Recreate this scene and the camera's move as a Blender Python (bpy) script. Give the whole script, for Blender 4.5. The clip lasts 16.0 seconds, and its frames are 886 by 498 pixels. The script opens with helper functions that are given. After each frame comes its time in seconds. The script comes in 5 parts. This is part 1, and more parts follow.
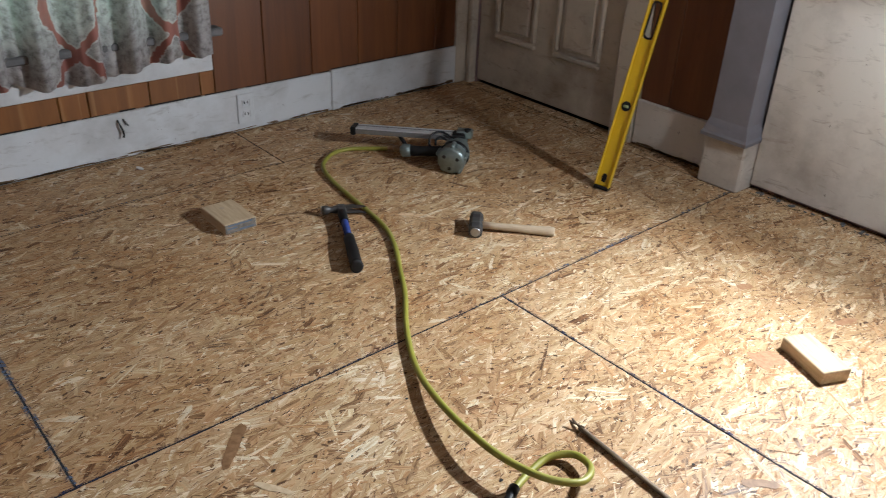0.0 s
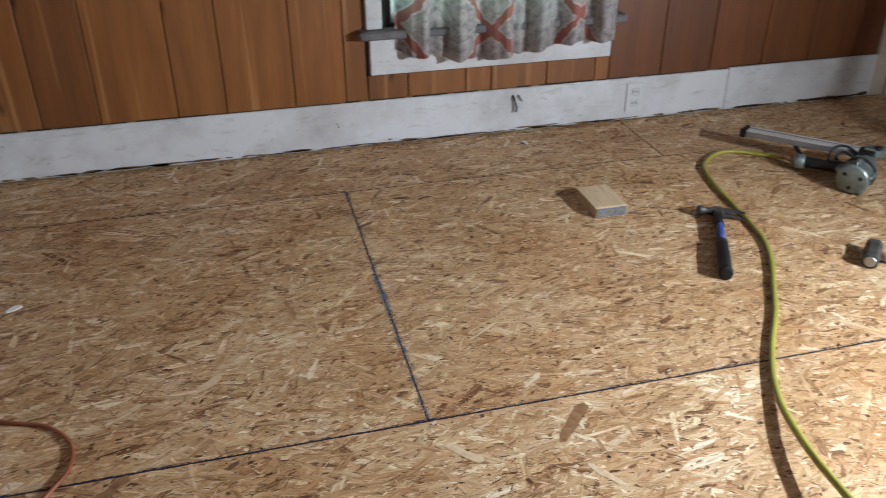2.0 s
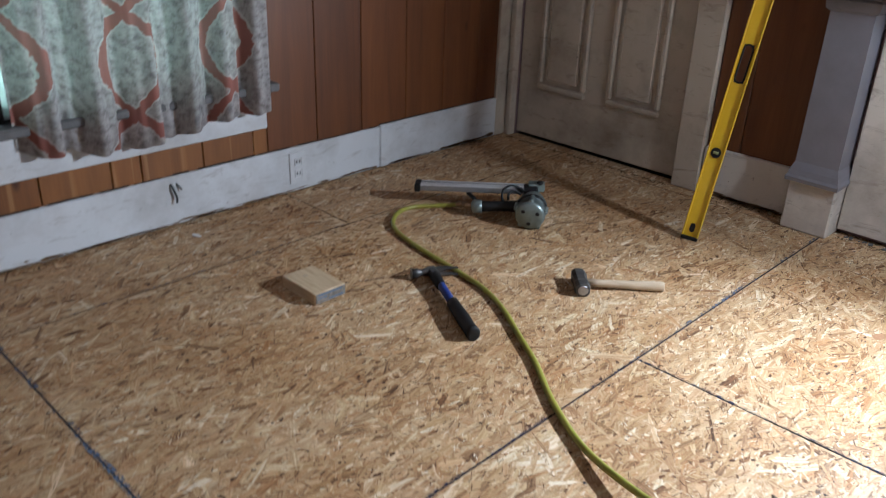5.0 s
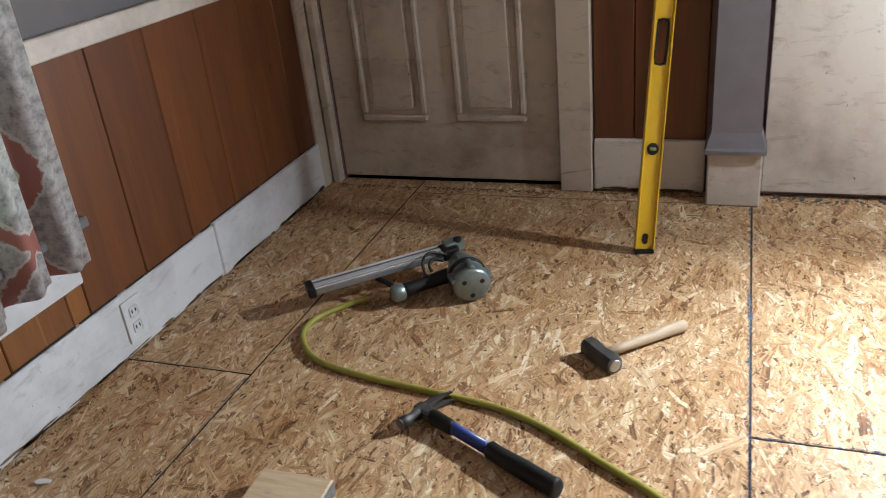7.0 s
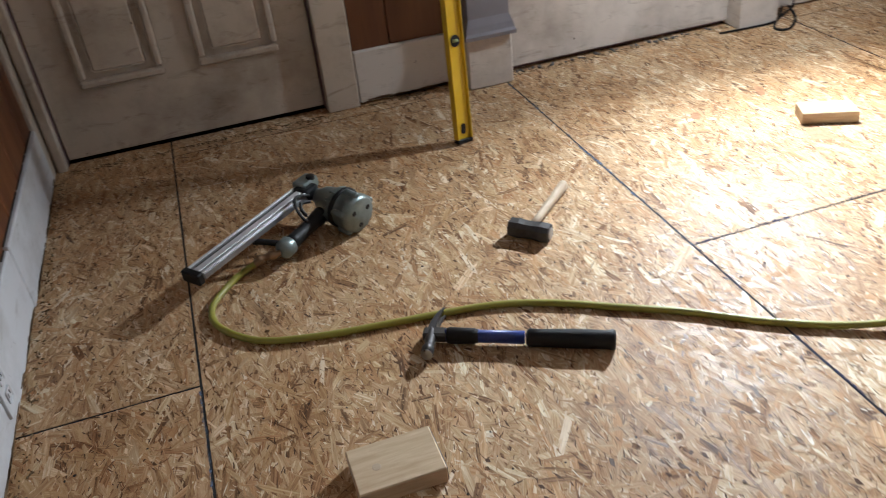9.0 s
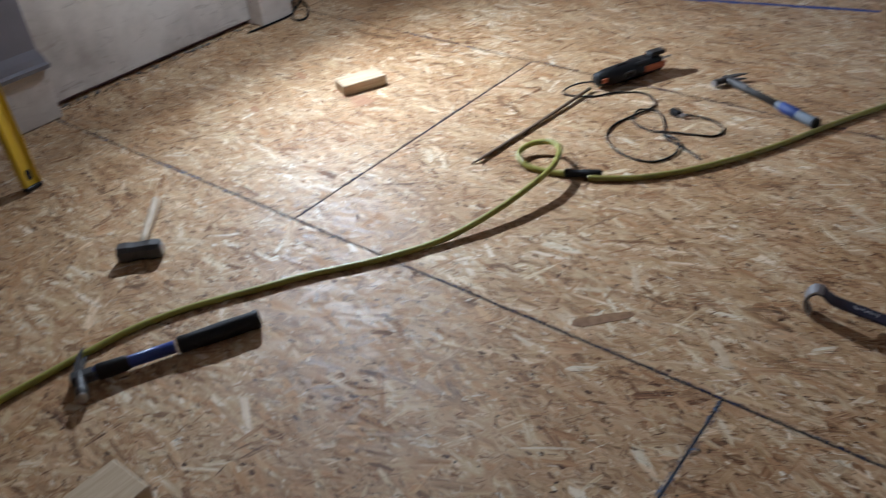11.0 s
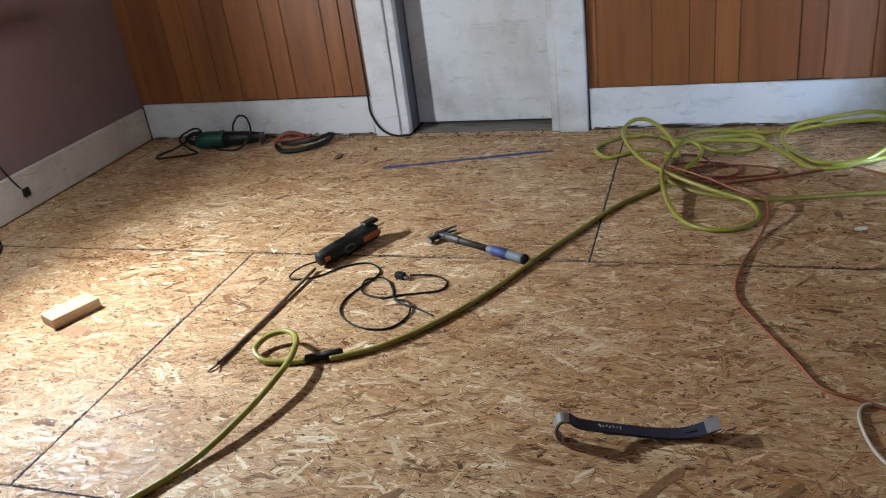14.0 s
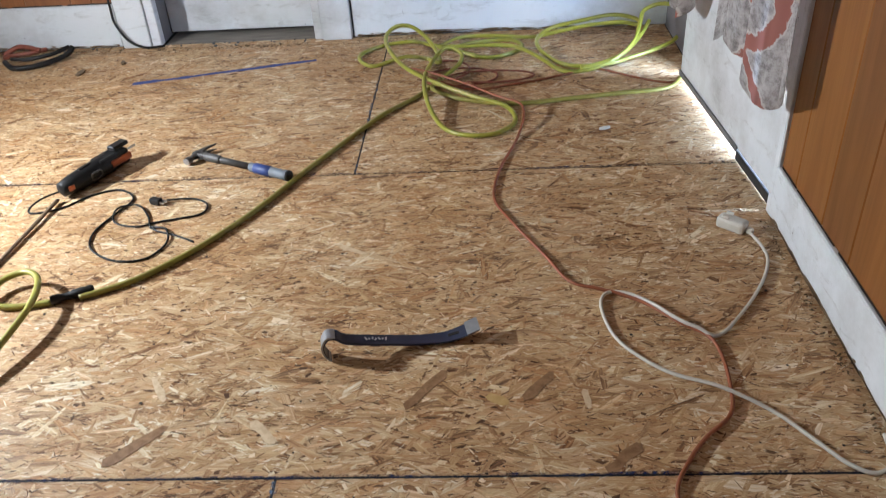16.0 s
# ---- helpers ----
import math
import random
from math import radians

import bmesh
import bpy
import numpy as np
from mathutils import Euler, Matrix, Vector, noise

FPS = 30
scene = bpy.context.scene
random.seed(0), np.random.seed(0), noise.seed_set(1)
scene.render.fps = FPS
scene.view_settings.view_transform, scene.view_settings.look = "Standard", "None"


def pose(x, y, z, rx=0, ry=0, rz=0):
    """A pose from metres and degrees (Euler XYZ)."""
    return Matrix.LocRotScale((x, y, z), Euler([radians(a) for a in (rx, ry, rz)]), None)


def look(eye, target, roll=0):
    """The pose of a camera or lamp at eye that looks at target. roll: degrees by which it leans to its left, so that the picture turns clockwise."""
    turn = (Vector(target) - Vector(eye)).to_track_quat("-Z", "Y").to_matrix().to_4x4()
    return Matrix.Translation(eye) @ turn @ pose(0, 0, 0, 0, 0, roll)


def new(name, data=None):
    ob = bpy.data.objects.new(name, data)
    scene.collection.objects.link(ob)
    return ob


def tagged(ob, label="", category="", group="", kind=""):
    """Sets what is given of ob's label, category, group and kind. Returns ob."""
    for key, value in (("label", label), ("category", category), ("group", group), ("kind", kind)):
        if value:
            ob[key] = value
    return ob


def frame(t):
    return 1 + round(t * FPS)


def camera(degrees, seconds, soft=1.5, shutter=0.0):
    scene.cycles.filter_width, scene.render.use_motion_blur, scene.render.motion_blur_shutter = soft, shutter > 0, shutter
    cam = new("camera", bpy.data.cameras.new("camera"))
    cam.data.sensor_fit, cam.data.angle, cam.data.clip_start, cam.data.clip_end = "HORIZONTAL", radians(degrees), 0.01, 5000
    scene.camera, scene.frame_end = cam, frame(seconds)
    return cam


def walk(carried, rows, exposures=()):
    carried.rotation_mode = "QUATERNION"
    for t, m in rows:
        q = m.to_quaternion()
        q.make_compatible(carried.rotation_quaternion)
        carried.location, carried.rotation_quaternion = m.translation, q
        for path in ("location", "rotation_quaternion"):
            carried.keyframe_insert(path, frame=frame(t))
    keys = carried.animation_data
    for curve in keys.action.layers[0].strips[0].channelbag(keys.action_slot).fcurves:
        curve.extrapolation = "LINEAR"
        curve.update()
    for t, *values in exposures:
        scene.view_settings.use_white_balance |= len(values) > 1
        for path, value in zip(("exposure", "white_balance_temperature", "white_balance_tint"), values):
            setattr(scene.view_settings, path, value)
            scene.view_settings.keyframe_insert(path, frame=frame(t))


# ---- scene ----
cam = camera(57.0, 16.0, 0.95, 0.35)
PATH = [
    (0, (-0.261, -1.394, 1.27), (0.903, -0.089, 0.301), 2.4),
    (0.5, (-0.261, -1.384, 1.268), (0.789, 0.018, 0.302), 1.5),
    (1, (-0.27, -1.372, 1.253), (0.597, 0.148, 0.284), 0.2),
    (1.5, (-0.287, -1.359, 1.233), (0.363, 0.262, 0.259), 0.2),
    (2, (-0.314, -1.358, 1.234), (0.119, 0.325, 0.245), -0.3),
    (2.5, (-0.336, -1.347, 1.215), (-0.06, 0.371, 0.228), -0.4),
    (3, (-0.363, -1.355, 1.239), (-0.066, 0.349, 0.235), 0.9),
    (3.5, (-0.397, -1.303, 1.241), (0.169, 0.332, 0.238), 3.6),
    (4, (-0.474, -1.168, 1.222), (0.5, 0.282, 0.249), 3.3),
    (4.5, (-0.49, -1.1, 1.202), (0.744, 0.173, 0.276), 4.3),
    (5, (-0.498, -0.923, 1.182), (0.804, 0.338, 0.336), 2.0),
    (5.2, (-0.47, -0.836, 1.187), (0.902, 0.375, 0.38), -0.2),
    (7.3, (-0.231, 0.22, 1.177), (1.457, 0.807, 0.279), -6.3),
    (7.5, (-0.222, 0.324, 1.176), (1.48, 0.853, 0.269), -6.7),
    (8, (-0.232, 0.661, 1.177), (1.512, 0.832, 0.213), -9.4),
    (8.2, (-0.216, 0.752, 1.172), (1.516, 0.788, 0.173), -8.8),
    (10.3, (-0.293, 1.226, 1.207), (1.055, 0.311, 0.048), -7.4),
    (10.5, (-0.304, 1.214, 1.213), (1.007, 0.246, 0.054), -7.7),
    (11, (-0.323, 1.181, 1.221), (0.734, -0.052, 0.052), -5.1),
    (11.5, (-0.314, 1.173, 1.243), (0.553, -0.324, 0.239), -3.0),
    (12, (-0.328, 1.164, 1.25), (0.467, -0.437, 0.353), -4.1),
    (12.5, (-0.332, 1.158, 1.259), (0.394, -0.486, 0.382), -4.9),
    (13, (-0.336, 1.139, 1.252), (0.327, -0.529, 0.37), -5.1),
    (13.5, (-0.345, 1.125, 1.239), (0.286, -0.555, 0.356), -5.6),
    (14, (-0.357, 1.102, 1.235), (0.258, -0.589, 0.36), -7.7),
    (14.5, (-0.368, 1.081, 1.226), (0.143, -0.64, 0.346), -8.8),
    (15, (-0.387, 1.07, 1.238), (-0.127, -0.681, 0.308), -6.6),
    (15.5, (-0.41, 1.048, 1.235), (-0.282, -0.67, 0.219), -4.6),
    (16, (-0.428, 1.05, 1.225), (-0.309, -0.609, 0.115), -3.8),
]
EXPOSURES = [(0, 0.60, 6450, 10), (1, 0.67, 6500, 10), (2.0, 1.19, 6350, 10), (2.5, 1.50, 6350, 10), (3.2, 1.57, 5900, 10), (4, 1.32, 5650, 10), (5, 0.81, 5900, 10), (7.5, 1.26, 6500, 10), (8.2, 1.25, 6500, 10),
             (10.5, 0.54, 5750, 10), (11.0, 0.30, 5750, 10), (12.0, 0.14, 5800, 10), (12.5, 0.27, 5950, 10), (13.0, 0.45, 6150, 10), (14.2, 0.54, 6600, 10), (15.0, 0.70, 6650, 10), (16, 1.13, 6550, 10)]
walk(cam, [(t, look(eye, target, roll)) for t, eye, target, roll in PATH], EXPOSURES)

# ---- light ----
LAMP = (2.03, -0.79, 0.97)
world = bpy.data.worlds.new("sky")
scene.world = world
world.use_nodes = True
wn = world.node_tree.nodes
sky = wn.new("ShaderNodeTexSky")
sky.sky_type = "NISHITA"
sky.sun_disc = False
sky.sun_elevation = radians(24)
sky.sun_rotation = radians(-46)
wn["Background"].inputs["Strength"].default_value = 0.115
world.node_tree.links.new(sky.outputs[0], wn["Background"].inputs[0])

sun = new("sun", bpy.data.lights.new("sun", "SUN"))
sun.data.energy, sun.data.angle, sun.data.color = 0.7, radians(8), (1.0, 0.985, 0.96)
sun.matrix_world = look((-0.72 * 8, 0.69 * 8, 3.56), (0, 0, 0))

flood = new("work_light", bpy.data.lights.new("work_light", "AREA"))
flood.data.shape, flood.data.size, flood.data.size_y = "RECTANGLE", 0.11, 0.08
flood.data.energy, flood.data.color = 46.0, (0.83, 0.915, 1.0)
flood.matrix_world = look(LAMP, (0.6, -0.70, 0.83))

# added point lamp at the work light's place, lifts the walls beside and behind it
side_fill = new("work_light_fill", bpy.data.lights.new("work_light_fill", "POINT"))
side_fill.data.energy, side_fill.data.color, side_fill.data.shadow_soft_size = 17.0, (0.83, 0.915, 1.0), 0.045
side_fill.matrix_world = pose(*LAMP)


pane_light = new("window_daylight", bpy.data.lights.new("window_daylight", "AREA"))
pane_light.data.shape, pane_light.data.size, pane_light.data.size_y = "RECTANGLE", 0.85, 1.25
pane_light.data.energy, pane_light.data.color = 12.0, (0.93, 0.98, 1.0)
pane_light.matrix_world = look((0.655, 1.80, 1.1), (0.655, 0.0, 1.1))

door_light = new("doorway_daylight", bpy.data.lights.new("doorway_daylight", "AREA"))
door_light.data.shape, door_light.data.size, door_light.data.size_y = "RECTANGLE", 1.0, 1.0
door_light.data.energy, door_light.data.color = 165.0, (0.42, 0.63, 1.0)
door_light.matrix_world = look((-1.75, -1.30, 0.42), (-1.0, -1.62, 0.10))

# ---- materials ----
class Nodes:
    """A small helper to write node materials."""

    def __init__(self, name):
        self.m = bpy.data.materials.new(name)
        self.m.use_nodes = True
        self.t = self.m.node_tree
        self.b = self.t.nodes["Principled BSDF"]

    def n(self, kind, **values):
        node = self.t.nodes.new("ShaderNode" + kind)
        for k, v in values.items():
            setattr(node, k, v)
        return node

    def put(self, a, b):
        self.t.links.new(a, b)

    def coords(self, which="Object", scale=(1, 1, 1), rot=(0, 0, 0)):
        c, m = self.n("TexCoord"), self.n("Mapping")
        m.inputs["Scale"].default_value = scale
        m.inputs["Rotation"].default_value = [radians(a) for a in rot]
        self.put(c.outputs[which], m.inputs[0])
        return m.outputs[0]

    def noise(self, vec, scale, detail=4, rough=0.6, distort=0.0):
        x = self.n("TexNoise")
        x.inputs["Scale"].default_value, x.inputs["Detail"].default_value = scale, detail
        x.inputs["Roughness"].default_value, x.inputs["Distortion"].default_value = rough, distort
        self.put(vec, x.inputs["Vector"])
        return x.outputs["Fac"]

    def ramp(self, fac, stops):
        r = self.n("ValToRGB")
        e = r.color_ramp.elements
        while len(e) < len(stops):
            e.new(0.5)
        for el, (p, c) in zip(e, stops):
            el.position = p
            el.color = (*c, 1) if len(c) == 3 else c
        self.put(fac, r.inputs[0])
        return r.outputs[0]

    def mix(self, fac, a, b, blend="MIX"):
        x = self.n("MixRGB", blend_type=blend)
        for sock, v in zip(x.inputs, (fac, a, b)):
            if isinstance(v, (int, float)):
                sock.default_value = v
            elif isinstance(v, tuple):
                sock.default_value = (*v, 1)
            else:
                self.put(v, sock)
        return x.outputs[0]

    def math(self, op, a, b=0.0):
        x = self.n("Math", operation=op)
        for sock, v in zip(x.inputs, (a, b)):
            if isinstance(v, (int, float)):
                sock.default_value = v
            else:
                self.put(v, sock)
        return x.outputs[0]

    def bump(self, height, strength=0.3, distance=0.002):
        x = self.n("Bump")
        x.inputs["Strength"].default_value, x.inputs["Distance"].default_value = strength, distance
        self.put(height, x.inputs["Height"])
        self.put(x.outputs[0], self.b.inputs["Normal"])

    def done(self, colour, rough=0.6, metal=0.0, spec=0.5):
        for key, v in (("Base Color", colour), ("Roughness", rough), ("Metallic", metal), ("Specular IOR Level", spec)):
            if isinstance(v, tuple):
                self.b.inputs[key].default_value = (*v, 1)
            elif isinstance(v, (int, float)):
                self.b.inputs[key].default_value = v
            else:
                self.put(v, self.b.inputs[key])
        return self.m


def plain(name, colour, rough=0.5, metal=0.0, vary=0.25, scale=40, spec=0.5, bump=0.15):
    """A surface of one colour with stains, grain and fine relief."""
    s = Nodes(name)
    v = s.coords()
    big, fine = s.noise(v, scale * 0.15, 5), s.noise(v, scale, 6)
    dark = tuple(c * (1 - vary) for c in colour)
    light = tuple(min(1, c * (1 + vary * 0.6)) for c in colour)
    col = s.mix(0.5, s.ramp(big, [(0.3, dark), (0.7, light)]), s.ramp(fine, [(0.3, dark), (0.7, light)]))
    s.bump(fine, bump, 0.001)
    r = s.ramp(big, [(0.3, (max(0, rough - 0.1),) * 3), (0.7, (min(1, rough + 0.1),) * 3)])
    return s.done(col, r, metal, spec)


def strand_material(name, stops, swing):
    """Pressed wood strands: most close in tone, a few pale or dark, each with its own hue and grain."""
    s = Nodes(name)
    rnd = s.n("NewGeometry").outputs["Random Per Island"]
    hue = s.math("FRACT", s.math("MULTIPLY", rnd, 17.31))
    own = s.ramp(rnd, [(p, (v,) * 3) for p, v in stops])
    streak = s.noise(s.coords("UV", (9, 170, 1)), 1.0, 5, 0.72, 0.6)
    patch = s.noise(s.coords("Object", (4, 8, 4)), 1.0, 4, 0.6)
    fac = s.math("ADD", own, s.math("MULTIPLY", s.math("SUBTRACT", streak, 0.5), swing))
    fac = s.math("ADD", fac, s.math("MULTIPLY", s.math("SUBTRACT", patch, 0.5), 0.5))
    tone = s.ramp(fac, [(0.04, (0.085, 0.040, 0.016)), (0.18, (0.22, 0.113, 0.051)), (0.33, (0.385, 0.222, 0.110)), (0.48, (0.50, 0.318, 0.172)),
                        (0.62, (0.59, 0.415, 0.250)), (0.76, (0.70, 0.55, 0.375)), (0.90, (0.82, 0.72, 0.56))])
    tint = s.ramp(hue, [(0.0, (1.06, 0.93, 0.80)), (0.35, (1.0, 1.0, 1.0)), (0.7, (1.02, 1.02, 0.90)), (1.0, (0.97, 1.03, 1.08))])
    col = s.mix(0.8, tone, tint, "MULTIPLY")
    grain = s.noise(s.coords("UV", (16, 620, 1)), 1.0, 4, 0.7)
    col = s.mix(0.8, col, s.ramp(grain, [(0.25, (0.64, 0.59, 0.54)), (0.5, (0.98, 0.98, 0.98)), (0.75, (1.12, 1.12, 1.12))]), "MULTIPLY")
    fleck = s.noise(s.coords("Object", (1, 1.5, 1)), 120, 4, 0.7)
    col = s.mix(0.75, col, s.ramp(fleck, [(0.26, (0.28, 0.2, 0.15)), (0.35, (0.97, 0.97, 0.97)), (0.62, (1.0, 1.0, 1.0)), (0.74, (1.2, 1.2, 1.18))]), "MULTIPLY")
    stain = s.noise(s.coords("Object"), 2.3, 5, 0.6)
    col = s.mix(0.8, col, s.ramp(stain, [(0.35, (0.80, 0.68, 0.56)), (0.6, (1, 1, 1))]), "MULTIPLY")
    s.bump(grain, 0.4, 0.0008)
    gloss = s.math("ADD", s.math("MULTIPLY", hue, 0.35), s.math("MULTIPLY", fleck, 0.65))
    return s.done(col, s.ramp(gloss, [(0.3, (0.8,) * 3), (0.62, (0.46,) * 3)]), 0, 0.35)


def wood_panel_material(name, low, mid, high, rough=0.42, sap=None):
    """Varnished boards, each with its own tone, with grain along z and knots."""
    s = Nodes(name)
    v = s.coords()
    info = s.n("ObjectInfo")
    shift = s.n("VectorMath", operation="ADD")
    comb = s.n("CombineXYZ")
    s.put(s.math("MULTIPLY", info.outputs["Random"], 37.0), comb.inputs[0])
    s.put(s.math("MULTIPLY", info.outputs["Random"], 11.0), comb.inputs[2])
    s.put(v, shift.inputs[0])
    s.put(comb.outputs[0], shift.inputs[1])
    m = s.n("Mapping")
    m.inputs["Scale"].default_value = (9, 9, 0.8)
    s.put(shift.outputs[0], m.inputs[0])
    grain = s.noise(m.outputs[0], 1.6, 6, 0.62, 0.6)
    fine = s.n("Mapping")
    fine.inputs["Scale"].default_value = (120, 120, 3)
    s.put(shift.outputs[0], fine.inputs[0])
    pores = s.noise(fine.outputs[0], 1.0, 3, 0.6)
    col = s.ramp(grain, [(0.25, low), (0.5, mid), (0.78, high)])
    col = s.mix(0.35, col, s.ramp(pores, [(0.3, (0.72, 0.68, 0.64)), (0.6, (1, 1, 1))]), "MULTIPLY")
    tone = s.ramp(info.outputs["Random"], [(0.0, (0.78, 0.74, 0.7)), (0.5, (1, 1, 1)), (1.0, (1.12, 1.1, 1.06))])
    col = s.mix(1.0, col, tone, "MULTIPLY")
    km = s.n("Mapping")
    km.inputs["Scale"].default_value = (7, 7, 3.2)
    s.put(shift.outputs[0], km.inputs[0])
    knot = s.n("TexVoronoi")
    knot.inputs["Scale"].default_value = 1.0
    s.put(km.outputs[0], knot.inputs["Vector"])
    col = s.mix(1.0, col, s.ramp(knot.outputs["Distance"], [(0.03, (0.35, 0.28, 0.22)), (0.11, (1, 1, 1))]), "MULTIPLY")
    if sap:
        sm = s.n("Mapping")
        sm.inputs["Scale"].default_value = (26, 26, 0.55)
        s.put(shift.outputs[0], sm.inputs[0])
        band = s.noise(sm.outputs[0], 1.0, 3, 0.5, 0.3)
        col = s.mix(s.ramp(band, [(0.60, (0, 0, 0)), (0.68, (0.6,) * 3)]), col, sap)
    s.bump(pores, 0.12, 0.0006)
    return s.done(col, s.ramp(grain, [(0.3, (rough + 0.1,) * 3), (0.7, (rough,) * 3)]), 0, 0.5)


def worn_paint(name, paint=(0.56, 0.57, 0.58), dirt=(0.27, 0.245, 0.225), amount=0.8, rough=0.45):
    """White paint with scuffs, grime and chips that show dark wood."""
    s = Nodes(name)
    v = s.coords()
    cloud, smear = s.noise(v, 3.0, 6, 0.65), s.noise(s.coords("Object", (1, 1, 3)), 9.0, 6, 0.7, 0.8)
    chips = s.noise(v, 26.0, 5, 0.7)
    col = s.mix(s.ramp(cloud, [(0.45, (0, 0, 0)), (0.8, (amount,) * 3)]), paint, dirt)
    col = s.mix(s.ramp(smear, [(0.56, (0, 0, 0)), (0.75, (amount * 0.8,) * 3)]), col, dirt)
    col = s.mix(s.ramp(chips, [(0.69, (0, 0, 0)), (0.705, (0.85,) * 3)]), col, (0.09, 0.07, 0.06))
    s.bump(chips, 0.25, 0.0012)
    return s.done(col, s.ramp(cloud, [(0.3, (rough,) * 3), (0.7, (min(1, rough + 0.25),) * 3)]), 0, 0.4)


def curtain_material(name):
    """Printed cotton: pale grey mottle with a coral ogee trellis; lets light through."""
    s = Nodes(name)
    uv = s.n("TexCoord").outputs["UV"]
    sep = s.n("SeparateXYZ")
    s.put(uv, sep.inputs[0])
    wob = s.math("MULTIPLY", s.math("SUBTRACT", s.noise(uv, 30, 3), 0.5), 0.10)
    u = s.math("ADD", s.math("DIVIDE", sep.outputs[0], 0.52), wob)
    c = s.math("MULTIPLY", s.math("COSINE", s.math("MULTIPLY", sep.outputs[1], 2 * math.pi / 0.62)), 0.25)

    def line(sign):
        f = s.math("FRACT", s.math("ADD", u, s.math("MULTIPLY", c, sign)))
        return s.math("ABSOLUTE", s.math("SUBTRACT", f, 0.5))

    d = s.math("MINIMUM", line(1.0), line(-1.0))
    mott = s.noise(uv, 34, 5, 0.72)
    ground = s.ramp(mott, [(0.34, (0.27, 0.25, 0.245)), (0.45, (0.44, 0.405, 0.395)), (0.53, (0.56, 0.53, 0.52)), (0.66, (0.66, 0.635, 0.625))])
    edge = s.mix(s.ramp(d, [(0.060, (1, 1, 1)), (0.070, (0, 0, 0))]), ground, (0.72, 0.70, 0.67))
    col = s.mix(s.ramp(d, [(0.043, (1, 1, 1)), (0.053, (0, 0, 0))]), edge, (0.47, 0.20, 0.165))
    weave = s.noise(uv, 900, 2)
    s.bump(weave, 0.2, 0.0005)
    s.done(col, 0.85, 0, 0.2)
    tr, mix = s.n("BsdfTranslucent"), s.n("MixShader")
    s.put(col, tr.inputs["Color"])
    mix.inputs[0].default_value = 0.55
    s.put(s.b.outputs[0], mix.inputs[1])
    s.put(tr.outputs[0], mix.inputs[2])
    clear, sheer = s.n("BsdfTransparent"), s.n("MixShader")
    sheer.inputs[0].default_value = 0.2
    s.put(mix.outputs[0], sheer.inputs[1])
    s.put(clear.outputs[0], sheer.inputs[2])
    s.put(sheer.outputs[0], s.t.nodes["Material Output"].inputs["Surface"])
    return s.m


def chalk_material(name, colour, cover):
    """Chalk dust: broken up, with bare floor between the specks."""
    s = Nodes(name)
    fac = s.noise(s.coords("Object", (1, 1, 1)), 60, 5, 0.75)
    long = s.noise(s.coords("Object"), 3.0, 3)
    s.done(colour, 0.9, 0, 0.1)
    clear, mix = s.n("BsdfTransparent"), s.n("MixShader")
    f = s.ramp(s.math("ADD", fac, s.math("MULTIPLY", s.math("SUBTRACT", long, 0.5), 0.5)), [(1 - cover - 0.08, (0, 0, 0)), (1 - cover + 0.08, (1, 1, 1))])
    s.put(f, mix.inputs[0])
    s.put(clear.outputs[0], mix.inputs[1])
    s.put(s.b.outputs[0], mix.inputs[2])
    s.put(mix.outputs[0], s.t.nodes["Material Output"].inputs["Surface"])
    return s.m


def shade_material():
    """A pale sea-green window shade that lets daylight through."""
    s = Nodes("sea_green_shade")
    w = s.noise(s.coords("Object", (40, 40, 6)), 1.0, 4)
    col = s.ramp(w, [(0.3, (0.58, 0.70, 0.67)), (0.7, (0.66, 0.77, 0.74))])
    s.done(col, 0.8, 0, 0.2)
    tr, mix = s.n("BsdfTranslucent"), s.n("MixShader")
    s.put(col, tr.inputs["Color"])
    mix.inputs[0].default_value = 0.6
    s.put(s.b.outputs[0], mix.inputs[1])
    s.put(tr.outputs[0], mix.inputs[2])
    s.put(mix.outputs[0], s.t.nodes["Material Output"].inputs["Surface"])
    return s.m


def glass_material():
    s = Nodes("window_glass")
    s.b.inputs["Transmission Weight"].default_value = 1.0
    return s.done((0.86, 0.95, 0.92), 0.02)


def striped_wood(name, low, high, axis_scale=(10, 90, 90), rough=0.6):
    s = Nodes(name)
    g = s.noise(s.coords("Object", axis_scale), 1.0, 5, 0.6, 0.5)
    s.bump(g, 0.2, 0.0006)
    return s.done(s.ramp(g, [(0.3, low), (0.7, high)]), rough, 0, 0.35)


